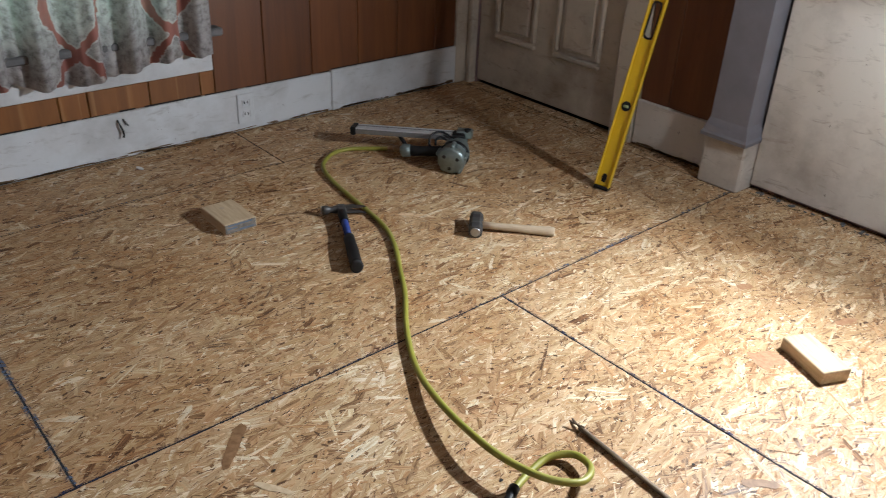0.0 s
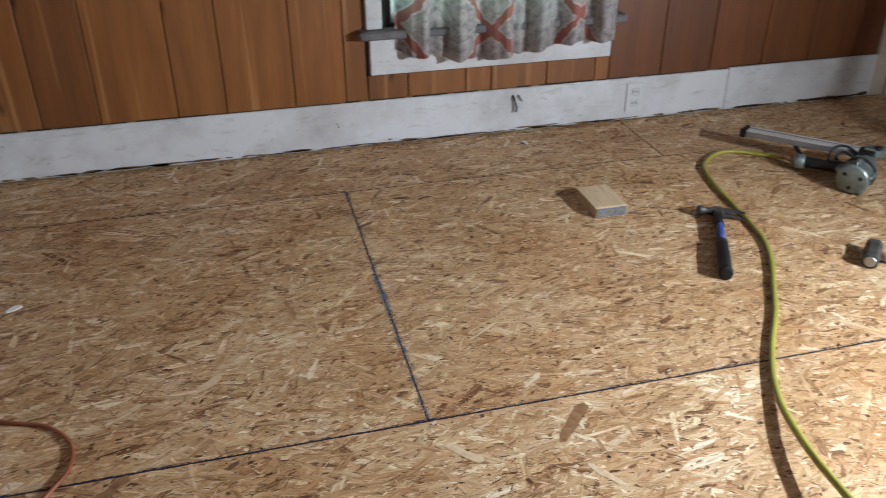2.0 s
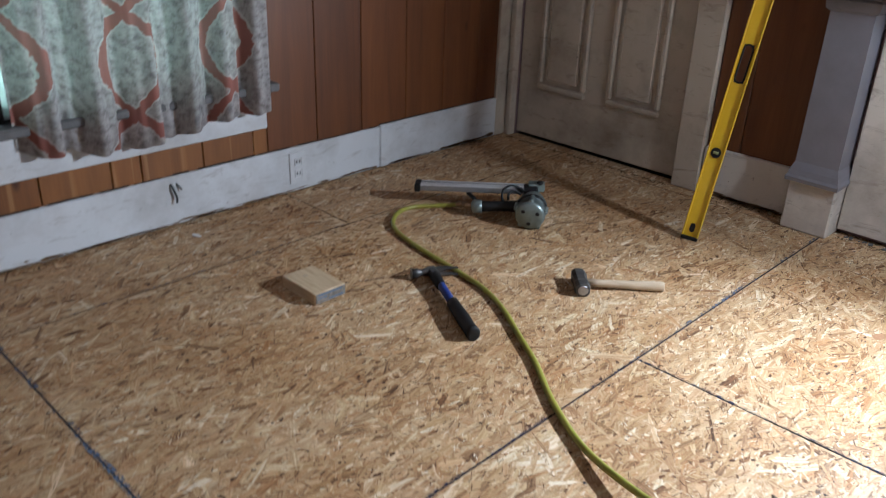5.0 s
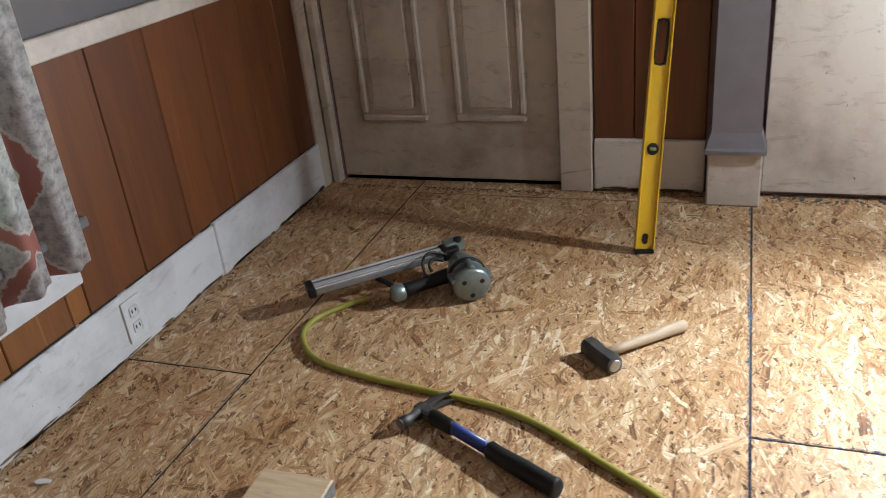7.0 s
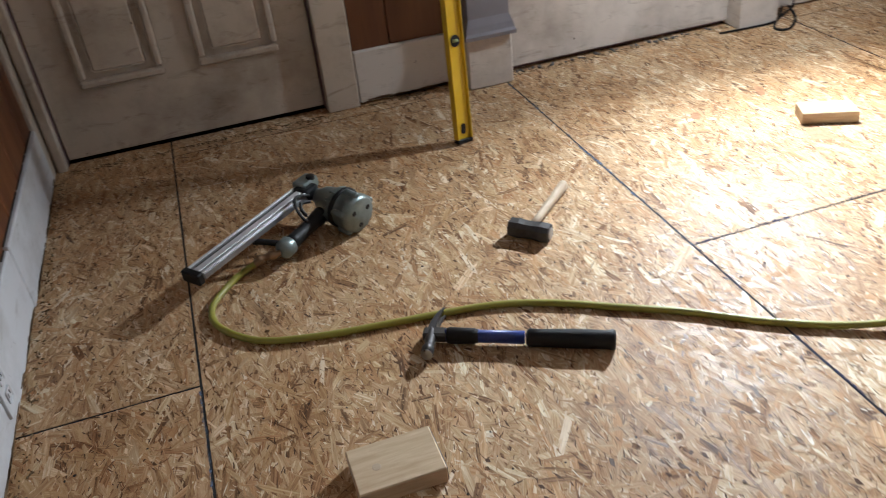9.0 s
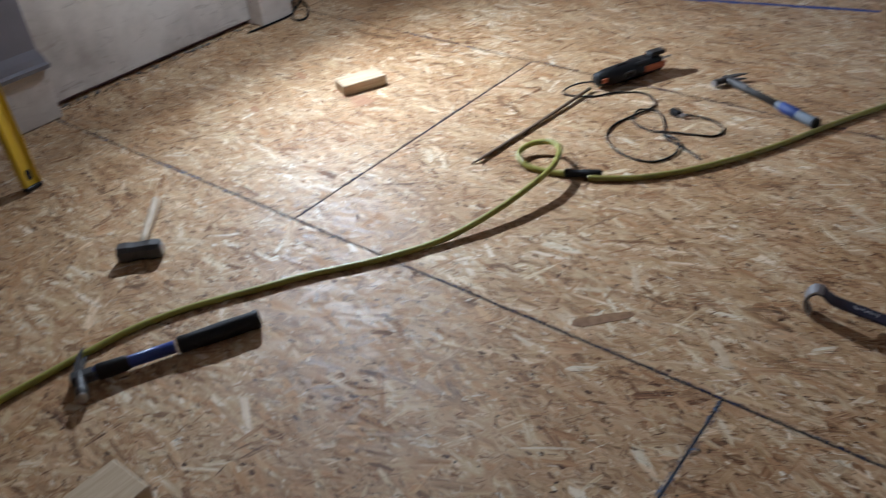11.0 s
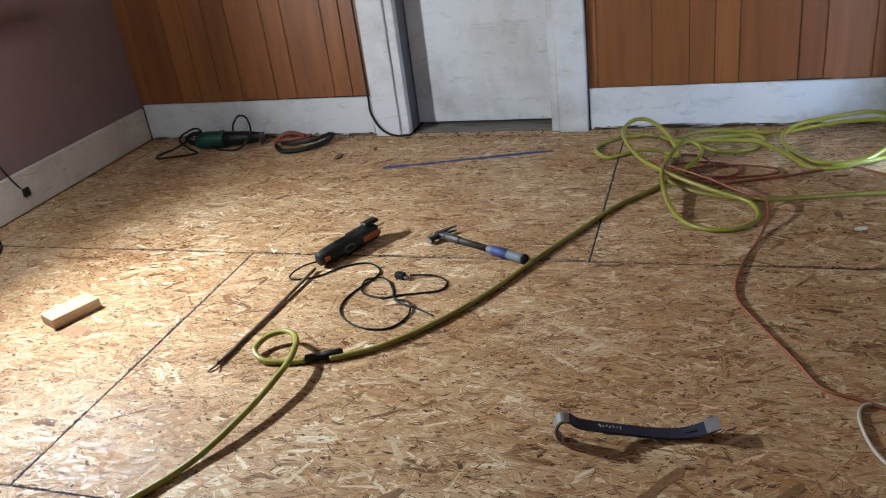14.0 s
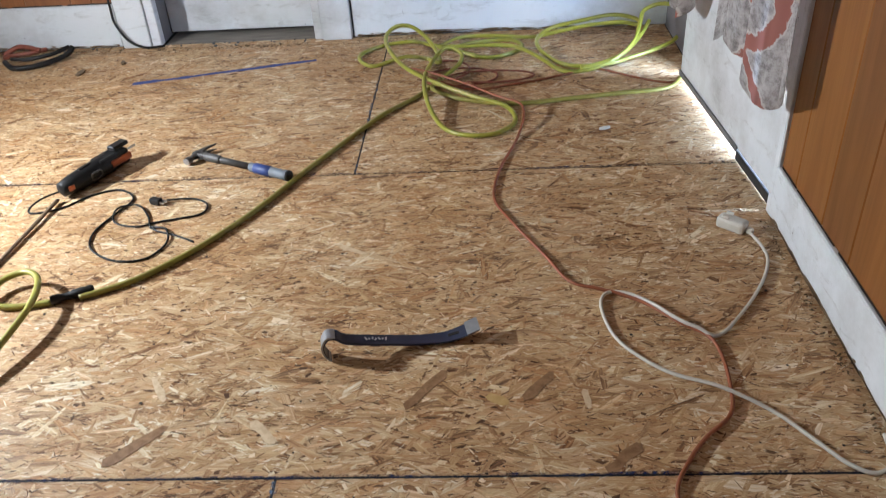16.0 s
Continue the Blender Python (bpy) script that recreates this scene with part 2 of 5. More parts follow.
M = {
    "strand": strand_material("osb_strands", ((0.0, 0.16), (0.08, 0.30), (0.2, 0.40), (0.55, 0.50), (0.80, 0.57), (0.93, 0.69), (1.0, 0.86)), 1.35),
    "fines": strand_material("osb_fines", ((0.0, 0.02), (0.3, 0.14), (0.5, 0.36), (0.62, 0.58), (0.8, 0.74), (1.0, 0.95)), 0.7),
    "board_edge": plain("board_edge", (0.16, 0.10, 0.05), 0.9, vary=0.4),
    "wood_red": wood_panel_material("wood_panel_red", (0.085, 0.026, 0.0065), (0.125, 0.040, 0.010), (0.165, 0.057, 0.015)),
    "wood_amber": wood_panel_material("wood_panel_amber", (0.125, 0.043, 0.010), (0.19, 0.070, 0.016), (0.25, 0.100, 0.027), 0.42, (0.36, 0.19, 0.075)),
    "wood_gold": wood_panel_material("wood_panel_gold", (0.125, 0.043, 0.0075), (0.178, 0.064, 0.0115), (0.225, 0.088, 0.018)),
    "wood_orange": wood_panel_material("wood_panel_orange", (0.15, 0.050, 0.014), (0.215, 0.075, 0.021), (0.275, 0.10, 0.03)),
    "mauve": plain("mauve_paint", (0.205, 0.13, 0.13), 0.6, vary=0.15, scale=14),
    "white": worn_paint("worn_white_paint"),
    "white_dirty": worn_paint("grimy_white_paint", (0.56, 0.505, 0.445), (0.20, 0.155, 0.12), 0.8),
    "door_paint": worn_paint("old_door_paint", (0.47, 0.405, 0.325), (0.15, 0.10, 0.065), 0.8, 0.4),
    "plaster": plain("grey_plaster", (0.13, 0.12, 0.118), 0.8, vary=0.12, scale=12),
    "ceiling": plain("ceiling_paint", (0.34, 0.32, 0.31), 0.9, vary=0.08, scale=8),
    "grey_paint": plain("grey_paint", (0.165, 0.158, 0.178), 0.5, vary=0.18, scale=16),
    "dark": plain("dark_gap", (0.02, 0.017, 0.015), 0.9),
    "sill": plain("weathered_sill", (0.11, 0.105, 0.105), 0.6, vary=0.5, scale=30),
    "curtain": curtain_material("ogee_curtain"),
    "glass": glass_material(),
    "chalk_strong": chalk_material("blue_chalk", (0.027, 0.034, 0.078), 0.48),
    "chalk_blue": chalk_material("thick_blue_chalk", (0.075, 0.095, 0.24), 0.68),
    "chalk_faint": chalk_material("faint_blue_chalk", (0.12, 0.15, 0.21), 0.46),
    "hose": plain("yellow_rubber_hose", (0.285, 0.262, 0.042), 0.42, vary=0.2, scale=60),
    "hose_bright": plain("bright_yellow_hose", (0.28, 0.265, 0.036), 0.35, vary=0.2, scale=60),
    "shade": shade_material(),
    "hose_dull": plain("dull_olive_hose", (0.24, 0.205, 0.035), 0.5, vary=0.25, scale=60),
    "black": plain("black_rubber", (0.010, 0.0095, 0.0095), 0.55, vary=0.3, spec=0.3),
    "black_plastic": plain("black_plastic", (0.009, 0.009, 0.0095), 0.45, vary=0.3, spec=0.3),
    "steel": plain("bare_steel", (0.42, 0.42, 0.43), 0.34, 1.0, 0.3, 60),
    "dark_steel": plain("dark_forged_steel", (0.085, 0.08, 0.077), 0.5, 0.5, 0.4, 50),
    "dark_alu": plain("grey_aluminium", (0.30, 0.30, 0.31), 0.4, 0.7, 0.2, 80),
    "alu": plain("brushed_aluminium", (0.72, 0.72, 0.73), 0.38, 0.55, 0.15, 80),
    "cast": plain("cast_magnesium", (0.25, 0.30, 0.29), 0.38, 0.7, 0.3, 60),
    "brass": plain("dull_brass", (0.35, 0.22, 0.13), 0.4, 0.9, 0.3),
    "blue": plain("blue_fibreglass", (0.02, 0.042, 0.20), 0.38, vary=0.35, scale=50),
    "blue_grip": plain("blue_grey_grip", (0.022, 0.045, 0.17), 0.5, vary=0.35, scale=50),
    "grey_grip": plain("grey_rubber_grip", (0.13, 0.15, 0.175), 0.55, vary=0.3),
    "navy": plain("navy_enamel", (0.028, 0.034, 0.065), 0.4, 0.3, vary=0.35, scale=40),
    "orange_cord": plain("orange_cord", (0.25, 0.070, 0.026), 0.5, vary=0.2),
    "white_cord": plain("white_cord", (0.52, 0.485, 0.42), 0.45, vary=0.15),
    "orange_plastic": plain("orange_plastic", (0.45, 0.10, 0.03), 0.45, vary=0.3),
    "green": plain("dark_green_plastic", (0.008, 0.06, 0.042), 0.45, vary=0.25),
    "red_brown": plain("red_brown_metal", (0.22, 0.06, 0.035), 0.5, 0.2, vary=0.4),
    "level_yellow": plain("yellow_enamel", (0.62, 0.40, 0.015), 0.38, vary=0.12, scale=30),
    "vial": plain("green_vial", (0.20, 0.24, 0.12), 0.15, vary=0.2),
    "pine": striped_wood("pine_offcut", (0.44, 0.31, 0.185), (0.60, 0.46, 0.30)),
    "hickory": striped_wood("hickory_handle", (0.38, 0.28, 0.18), (0.54, 0.43, 0.31)),
    "rod": striped_wood("stained_stick", (0.085, 0.055, 0.033), (0.21, 0.14, 0.085), (90, 8, 90)),
    "flake_d": striped_wood("dark_flake", (0.16, 0.078, 0.032), (0.30, 0.165, 0.08), (60, 60, 60)),
    "flake_r": striped_wood("reddish_flake", (0.30, 0.135, 0.062), (0.46, 0.26, 0.14), (60, 60, 60)),
    "flake_y": striped_wood("yellow_flake", (0.42, 0.26, 0.09), (0.54, 0.35, 0.15), (60, 60, 60)),
    "flake_p": striped_wood("pale_flake", (0.50, 0.35, 0.21), (0.66, 0.51, 0.34), (60, 60, 60)),
    "threshold": striped_wood("grey_threshold_wood", (0.10, 0.085, 0.07), (0.24, 0.21, 0.18), (6, 60, 60)),
    "earth": plain("porch_boards", (0.25, 0.24, 0.22), 0.8, vary=0.3),
    "outlet": plain("painted_outlet_plate", (0.54, 0.545, 0.55), 0.45, vary=0.12),
    "mark": plain("pale_mark", (0.34, 0.34, 0.36), 0.6),
    "end_chalk": plain("blue_grey_end", (0.10, 0.14, 0.20), 0.7),
    "paper": plain("white_scrap", (0.7, 0.69, 0.66), 0.7, vary=0.1),
}


# ---- building helpers ----
def linked(name, bm, material, parent=None, label="", kind=""):
    me = bpy.data.meshes.new(name)
    bm.to_mesh(me)
    bm.free()
    me.materials.append(M[material])
    ob = new(name, me)
    if parent is not None:
        ob.parent = parent
    return tagged(ob, label=label, kind=kind)


def part(name, bm, material, parent, label="", smooth=False):
    """One mesh under a thing; the bmesh is in the thing's own coordinates."""
    if smooth:
        for f in bm.faces:
            f.smooth = True
    return linked(name, bm, material, parent, label)


def thing(name, m, label, category, group=""):
    ob = new(name)
    ob.matrix_basis = m
    ob.empty_display_size = 0.05
    return tagged(ob, label=label, category=category, group=group)


def box(x0, x1, y0, y1, z0, z1, bevel=0.0, bm=None, m=None, seg=1):
    own = bmesh.new()
    r = bmesh.ops.create_cube(own, size=1.0)
    bmesh.ops.transform(own, matrix=Matrix.Translation(((x0 + x1) / 2, (y0 + y1) / 2, (z0 + z1) / 2)) @ Matrix.Diagonal((abs(x1 - x0), abs(y1 - y0), abs(z1 - z0), 1)), verts=own.verts)
    if bevel:
        bmesh.ops.bevel(own, geom=own.edges[:], offset=bevel, segments=seg, affect="EDGES", profile=0.5)
    if m is not None:
        own.transform(m)
    if bm is None:
        return own
    me = bpy.data.meshes.new("tmp")
    own.to_mesh(me)
    own.free()
    bm.from_mesh(me)
    bpy.data.meshes.remove(me)
    return bm


def lathe(profile, axis_from, axis_to, n=20, bm=None, squash=1.0):
    """Turn (distance along, radius) pairs about the line between two points."""
    bm = bm or bmesh.new()
    a, b = Vector(axis_from), Vector(axis_to)
    d = (b - a).normalized()
    q = d.to_track_quat("Z", "Y").to_matrix()
    rings = []
    for s, r in profile:
        rings.append([bm.verts.new(a + d * s + q @ Vector((r * math.cos(2 * math.pi * i / n), squash * r * math.sin(2 * math.pi * i / n), 0))) for i in range(n)])
    for r0, r1 in zip(rings, rings[1:]):
        for i in range(n):
            bm.faces.new((r0[i], r0[(i + 1) % n], r1[(i + 1) % n], r1[i]))
    bm.faces.new(rings[0][::-1])
    bm.faces.new(rings[-1])
    return bm


def spline(points, closed=False, step=6):
    """Catmull-Rom through the points."""
    p = [Vector(q) for q in points]
    out = []
    n = len(p)
    for i in range(n if closed else n - 1):
        a, b, c, d = (p[(i + k) % n] if closed else p[min(max(i + k, 0), n - 1)] for k in (-1, 0, 1, 2))
        for j in range(step):
            t = j / step
            out.append(0.5 * ((2 * b) + (c - a) * t + (2 * a - 5 * b + 4 * c - d) * t * t + (3 * b - a - 3 * c + d) * t ** 3))
    if not closed:
        out.append(p[-1])
    return out


def tube(points, radius, n=10, step=6, bm=None, flat=1.0):
    """A round bar or cord through the points."""
    bm = bm or bmesh.new()
    path = spline(points, step=step)
    rings = []
    side = Vector((0, 0, 1))
    for i, c in enumerate(path):
        d = (path[min(i + 1, len(path) - 1)] - path[max(i - 1, 0)]).normalized()
        x = d.cross(side)
        if x.length < 0.05:
            x = d.cross(Vector((0, 1, 0.1)))
        x.normalize()
        y = x.cross(d)
        rings.append([bm.verts.new(c + radius * (x * math.cos(2 * math.pi * k / n) + flat * y * math.sin(2 * math.pi * k / n))) for k in range(n)])
    for r0, r1 in zip(rings, rings[1:]):
        for k in range(n):
            f = bm.faces.new((r0[k], r1[k], r1[(k + 1) % n], r0[(k + 1) % n]))
            f.smooth = True
    bm.faces.new(rings[0])
    bm.faces.new(rings[-1][::-1])
    return bm


def on_floor(points, z):
    return [(x, y, z if len(r) == 0 else r[0]) for x, y, *r in points]


def prism(outline, z0, z1, bevel=0.0):
    """An upright prism over a flat outline of (x, y)."""
    bm = bmesh.new()
    f = bm.faces.new([bm.verts.new((x, y, z0)) for x, y in outline])
    r = bmesh.ops.extrude_face_region(bm, geom=[f])
    bmesh.ops.translate(bm, vec=(0, 0, z1 - z0), verts=[v for v in r["geom"] if isinstance(v, bmesh.types.BMVert)])
    bmesh.ops.recalc_face_normals(bm, faces=bm.faces[:])
    if bevel:
        bmesh.ops.bevel(bm, geom=bm.edges[:], offset=bevel, segments=1, affect="EDGES")
    return bm


# ---- room ----
X0, X1, Y0, Y1, HIGH = -1.215, 2.545, -2.525, 1.624, 2.45
X2 = 2.57  # the east wall south of the mantel stands back
T = 0.13


def structure(name, boxes, material, label, category="wall", bevel=0.0):
    bm = bmesh.new()
    for b in boxes:
        box(*b, bevel=bevel, bm=bm)
    return tagged(linked(name, bm, material), label=label, category=category, kind="structure")


floor = structure("floor", [(X0 - T, X2 + T, Y0 - 0.3, Y1 + T, -0.16, -0.018)], "dark", "oriented strand board subfloor with chalked joints", "floor")
ceiling = structure("ceiling", [(X0 - T, X2 + T, Y0 - 0.3, Y1 + T, HIGH, HIGH + 0.1)], "ceiling", "plain painted ceiling of the room", "ceiling")

# openings: (low, high) along the wall and in height
NWIN, WWIN = (0.22, 1.09, 0.457, 1.75), (0.16, 1.00, 0.445, 1.75)
WDOOR, SDOOR, EDOOR = (-1.945, -0.935, 2.03), (0.34, 1.045, 2.03), (0.665, 1.56, 2.03)

wall_north = structure("wall_north", [
    (X0 - T, NWIN[0], Y1, Y1 + T, 0, HIGH), (NWIN[1], X1 + T, Y1, Y1 + T, 0, HIGH),
    (NWIN[0], NWIN[1], Y1, Y1 + T, 0, NWIN[2]), (NWIN[0], NWIN[1], Y1, Y1 + T, NWIN[3], HIGH)], "plaster", "wall with red-brown wood wainscot under grey plaster")
wall_west = structure("wall_west", [
    (X0 - T, X0, Y0, WDOOR[0], 0, HIGH), (X0 - T, X0, WDOOR[0], WDOOR[1], WDOOR[2], HIGH), (X0 - T, X0, WDOOR[1], WWIN[0], 0, HIGH),
    (X0 - T, X0, WWIN[0], WWIN[1], 0, WWIN[2]), (X0 - T, X0, WWIN[0], WWIN[1], WWIN[3], HIGH), (X0 - T, X0, WWIN[1], Y1, 0, HIGH)], "plaster", "wall with orange-brown wood panelling")
wall_east = structure("wall_east", [
    (X1, X1 + T, -1.10, EDOOR[0], 0, HIGH), (X2, X2 + T, Y0, -1.1005, 0, HIGH), (X1, X1 + T, EDOOR[1], Y1, 0, HIGH), (X1, X1 + T, EDOOR[0], EDOOR[1], EDOOR[2], HIGH)], "mauve", "wall painted dull mauve brown")
wall_south = structure("wall_south", [
    (X0 - T, SDOOR[0], Y0 - 0.2, Y0, 0, HIGH), (SDOOR[1], X2 + T, Y0 - 0.2, Y0, 0, HIGH), (SDOOR[0], SDOOR[1], Y0 - 0.2, Y0, SDOOR[2], HIGH)], "plaster", "wall with orange wood panelling")
# unseen slabs added behind both closed doors, to keep sky light out
backing = structure("door_light_block", [(SDOOR[0] - 0.1, SDOOR[1] + 0.1, Y0 - 0.34, Y0 - 0.302, -0.16, HIGH), (X1 + T + 0.002, X1 + T + 0.05, EDOOR[0] - 0.1, EDOOR[1] + 0.1, -0.16, HIGH)], "plaster", "unseen wall added behind the closed doors to block sky light")
porch = structure("porch_ground", [(X0 - 6, X0 - T, -6, 5, -0.22, -0.14)], "earth", "weathered porch boards outside the door", "ground")


def planks(wall, material, lo, hi, z0, z1, place, seed, widths=(0.11, 0.16, 0.2, 0.23)):
    """Upright boards of uneven width along a wall; place(u0, u1, z0, z1) gives a box."""
    rng = random.Random(seed)
    # dark sheet added behind the boards, so their grooves look shaded
    bx = list(place(lo, hi, z0, z1))
    side = {north: (2, 3, -0.004), south: (3, 2, 0.004), west: (1, 0, 0.004), east: (0, 1, -0.004)}[place]
    bx[side[0]] = bx[side[1]] + side[2]
    linked("groove_shade", box(*bx), "dark", wall)
    u = lo
    while u < hi - 0.02:
        v = min(u + rng.choice(widths) * rng.uniform(0.93, 1.07), hi)
        if hi - v < 0.04:
            v = hi
        linked("panel_board", box(*place(u + 0.0013, v - 0.0013, z0 + 0.0005, z1 - 0.0005), bevel=0.003), material, wall)
        u = v


def north(u0, u1, a, b):
    return (u0, u1, 1.612, Y1 - 0.0005, a, b)


def south(u0, u1, a, b):
    return (u0, u1, Y0 + 0.0005, -2.513, a, b)


def west(u0, u1, a, b):
    return (X0 + 0.0005, -1.203, u0, u1, a, b)


def east(u0, u1, a, b):
    return (2.533, X1 - 0.0005, u0, u1, a, b)


planks(wall_north, "wood_amber", X0 + 0.012, 0.16, 0.182, 0.822, north, 3, (0.17, 0.2, 0.22, 0.26))
planks(wall_north, "wood_amber", 0.16, 1.15, 0.182, 0.282, north, 4)
planks(wall_north, "wood_red", 1.15, 2.4395, 0.182, 0.822, north, 5, (0.2, 0.22, 0.24))
planks(wall_west, "wood_gold", -0.90, 0.10, 0.154, HIGH - 0.01, west, 6)
planks(wall_west, "wood_gold", 0.10, 1.06, 0.154, 0.27, west, 7)
planks(wall_west, "wood_gold", 1.06, Y1 - 0.012, 0.154, HIGH - 0.01, west, 8)
planks(wall_south, "wood_orange", X0 + 0.012, 0.165, 0.192, HIGH - 0.01, south, 9, (0.1, 0.15, 0.19, 0.22))
planks(wall_south, "wood_orange", 1.217, X2, 0.192, HIGH - 0.01, south, 10, (0.1, 0.12, 0.13, 0.2))
planks(wall_east, "wood_red", 0.16, 0.54, 0.194, HIGH - 0.01, east, 11)


def trim(name, boxes, material, label, category="baseboard", bevel=0.004):
    return structure(name, boxes, material, label, category, bevel)


trim("baseboard_north", [(X0 + 0.012, 1.70, 1.600, Y1, 0.005, 0.184), (1.7005, 2.4395, 1.597, Y1, 0.004, 0.190)], "white", "wide scuffed white-painted baseboard")
trim("baseboard_west", [(X0, -1.19, -0.90, Y1 - 0.026, 0.008, 0.156)], "white", "white-painted baseboard with chipped edges")
trim("baseboard_south", [(X0, 0.16, Y0, -2.498, 0.006, 0.196), (1.222, X2 - 0.025, Y0, -2.498, 0.005, 0.198)], "white", "scuffed white-painted baseboard")
trim("baseboard_east", [(2.515, X1, 0.16, 0.54, 0.008, 0.198), (2.546, X2, Y0 + 0.028, -1.165, 0.006, 0.182)], "white_dirty", "grimy white-painted baseboard")
trim("chair_rail", [(X0 + 0.012, 0.13, 1.59, Y1, 0.822, 0.878), (1.18, 2.4395, 1.59, Y1, 0.822, 0.878)], "white_dirty", "white-painted chair rail over the wood panelling", "trim")
trim("trim_corner", [(2.44, 2.545, 1.601, Y1, 0.0, 2.2)], "door_paint", "off-white corner board beside the door", "trim")



def chips(name, u0, u1, face, z_top, seed, material, label, count, low=1.0):
    """Ragged slivers of lost paint along the lower and upper edge of a board; face(u, z, d) gives a point d out of it."""
    rng = random.Random(seed)
    bm = bmesh.new()
    for i in range(count):
        u, at_foot = rng.uniform(u0, u1), rng.random() < low
        l, h = rng.uniform(0.008, 0.055) * (1.6 if rng.random() < 0.25 else 1), rng.uniform(0.0015, 0.0055)
        z = 0.007 + h + abs(rng.gauss(0, 0.004)) if at_foot else z_top - h - 0.001
        l = min(l, u1 - u - 0.004, u - u0 - 0.004)
        if l < 0.004:
            continue
        ring = [(u - l, z), (u - l * 0.4, z - h * rng.uniform(0.4, 1)), (u + l * 0.5, z - h * rng.uniform(0.3, 1)), (u + l, z + h * 0.2), (u + l * 0.3, z + h * rng.uniform(0.3, 1)), (u - l * 0.5, z + h * rng.uniform(0.2, 0.9))]
        f = bm.faces.new([bm.verts.new(face(a, b, 0.0006)) for a, b in ring])
        r = bmesh.ops.extrude_face_region(bm, geom=[f])
        v = Vector(face(u, z, 0.0016)) - Vector(face(u, z, 0.0006))
        bmesh.ops.translate(bm, vec=v, verts=[q for q in r["geom"] if isinstance(q, bmesh.types.BMVert)])
    bmesh.ops.recalc_face_normals(bm, faces=bm.faces[:])
    return tagged(linked(name, bm, material), label=label, category="paint chips", kind="stuff")


BARE = "dark chips of lost paint along the baseboard"
chips("paint_chips", X0 + 0.03, 1.69, lambda u, z, d: (u, 1.600 - d, z), 0.184, 31, "board_edge", BARE, 120)
chips("paint_chips", 1.72, 2.43, lambda u, z, d: (u, 1.597 - d, z), 0.190, 32, "board_edge", BARE, 60)
chips("paint_chips", -0.88, 1.57, lambda u, z, d: (-1.19 + d, u, z), 0.156, 33, "board_edge", BARE, 130)
chips("paint_chips", -1.1, 0.15, lambda u, z, d: (u, -2.498 + d, z), 0.196, 34, "board_edge", BARE, 70)
chips("paint_chips", 1.23, 2.53, lambda u, z, d: (u, -2.498 + d, z), 0.196, 35, "board_edge", BARE, 70)
chips("paint_chips", 0.17, 0.53, lambda u, z, d: (2.515 - d, u, z), 0.198, 36, "board_edge", BARE, 30)
for u0, u1, place, seed in ((X0 + 0.02, 1.695, lambda u, v, h: (u, v, 1.6083, 1.6115, 0.184, 0.1845 + h), 169), (1.705, 2.435, lambda u, v, h: (u, v, 1.6083, 1.6115, 0.190, 0.1905 + h), 243),
                            (-0.89, 1.58, lambda u, v, h: (-1.2025, -1.1995, u, v, 0.156, 0.1565 + h), 51), (X0 + 0.05, 0.158, lambda u, v, h: (u, v, -2.5125, -2.5095, 0.196, 0.1965 + h), 52),
                            (1.225, 2.54, lambda u, v, h: (u, v, -2.5125, -2.5095, 0.198, 0.1985 + h), 53)):
    # dark strips paint in the shade of the crack between panelling and baseboard
    rng = random.Random(seed)
    bm = bmesh.new()
    u = u0
    while u < u1 - 0.03:
        v = min(u + rng.uniform(0.05, 0.3), u1)
        box(*place(u, v, rng.uniform(0.001, 0.005)), 0.0, bm)
        u = v + rng.uniform(0.0, 0.05)
    tagged(linked("crack_shade", bm, "dark"), label="dark strip standing for the shaded crack over the baseboard", category="crack", kind="structure")

# ---- windows ----
def window(name, to_world, w, label):
    """A low window: apron, sill, side casings, sash and glass. Local x along the wall, y into the room, z up from the sill."""
    ob = thing(name, to_world, label, "window")
    ob["kind"] = "structure"
    part("apron", box(-w / 2 - 0.05, w / 2 + 0.05, 0.0, 0.022, -0.17, -0.03, 0.003), "white", ob)
    part("window_sill", box(-w / 2 - 0.09, w / 2 + 0.09, -0.10, 0.06, -0.03, 0.0, 0.006), "sill", ob, "dark weathered sill")
    for s in (-1, 1):
        part("casing", box(*sorted((s * (w / 2 - 0.0), s * (w / 2 + 0.06))), 0.0, 0.022, 0.001, 1.36, 0.004), "white", ob)
        part("window_frame", box(*sorted((s * (w / 2 - 0.045), s * (w / 2 - 0.001))), -0.09, -0.05, 0.001, 1.28, 0.003), "sill", ob)
    for x0, x1 in ((-w / 2 + 0.001, -w / 2 + 0.04), (w / 2 - 0.04, w / 2 - 0.001)):
        part("sash_channel", box(x0, x1, -0.037, -0.012, 0.001, 1.30, 0.002), "dark", ob, "black sash channel beside the shade")
    part("window_frame", box(-w / 2 + 0.046, w / 2 - 0.046, -0.09, -0.05, 0.001, 0.05, 0.003), "white", ob)
    part("window_frame", box(-w / 2 + 0.046, w / 2 - 0.046, -0.09, -0.05, 0.62, 0.67, 0.003), "white", ob)
    part("casing", box(-w / 2 - 0.06, w / 2 + 0.06, 0.0, 0.022, 1.362, 1.43, 0.004), "white", ob)
    for a, b in ((0.051, 0.619), (0.671, 1.285)):
        p = part("pane", box(-w / 2 + 0.046, w / 2 - 0.046, -0.073, -0.068, a, b), "glass", ob)
        p.visible_shadow = False
    part("window_shade", box(-w / 2 + 0.001, w / 2 - 0.001, -0.04, -0.038, 0.012, 1.29), "shade", ob, "pale sea-green window shade")
    return ob


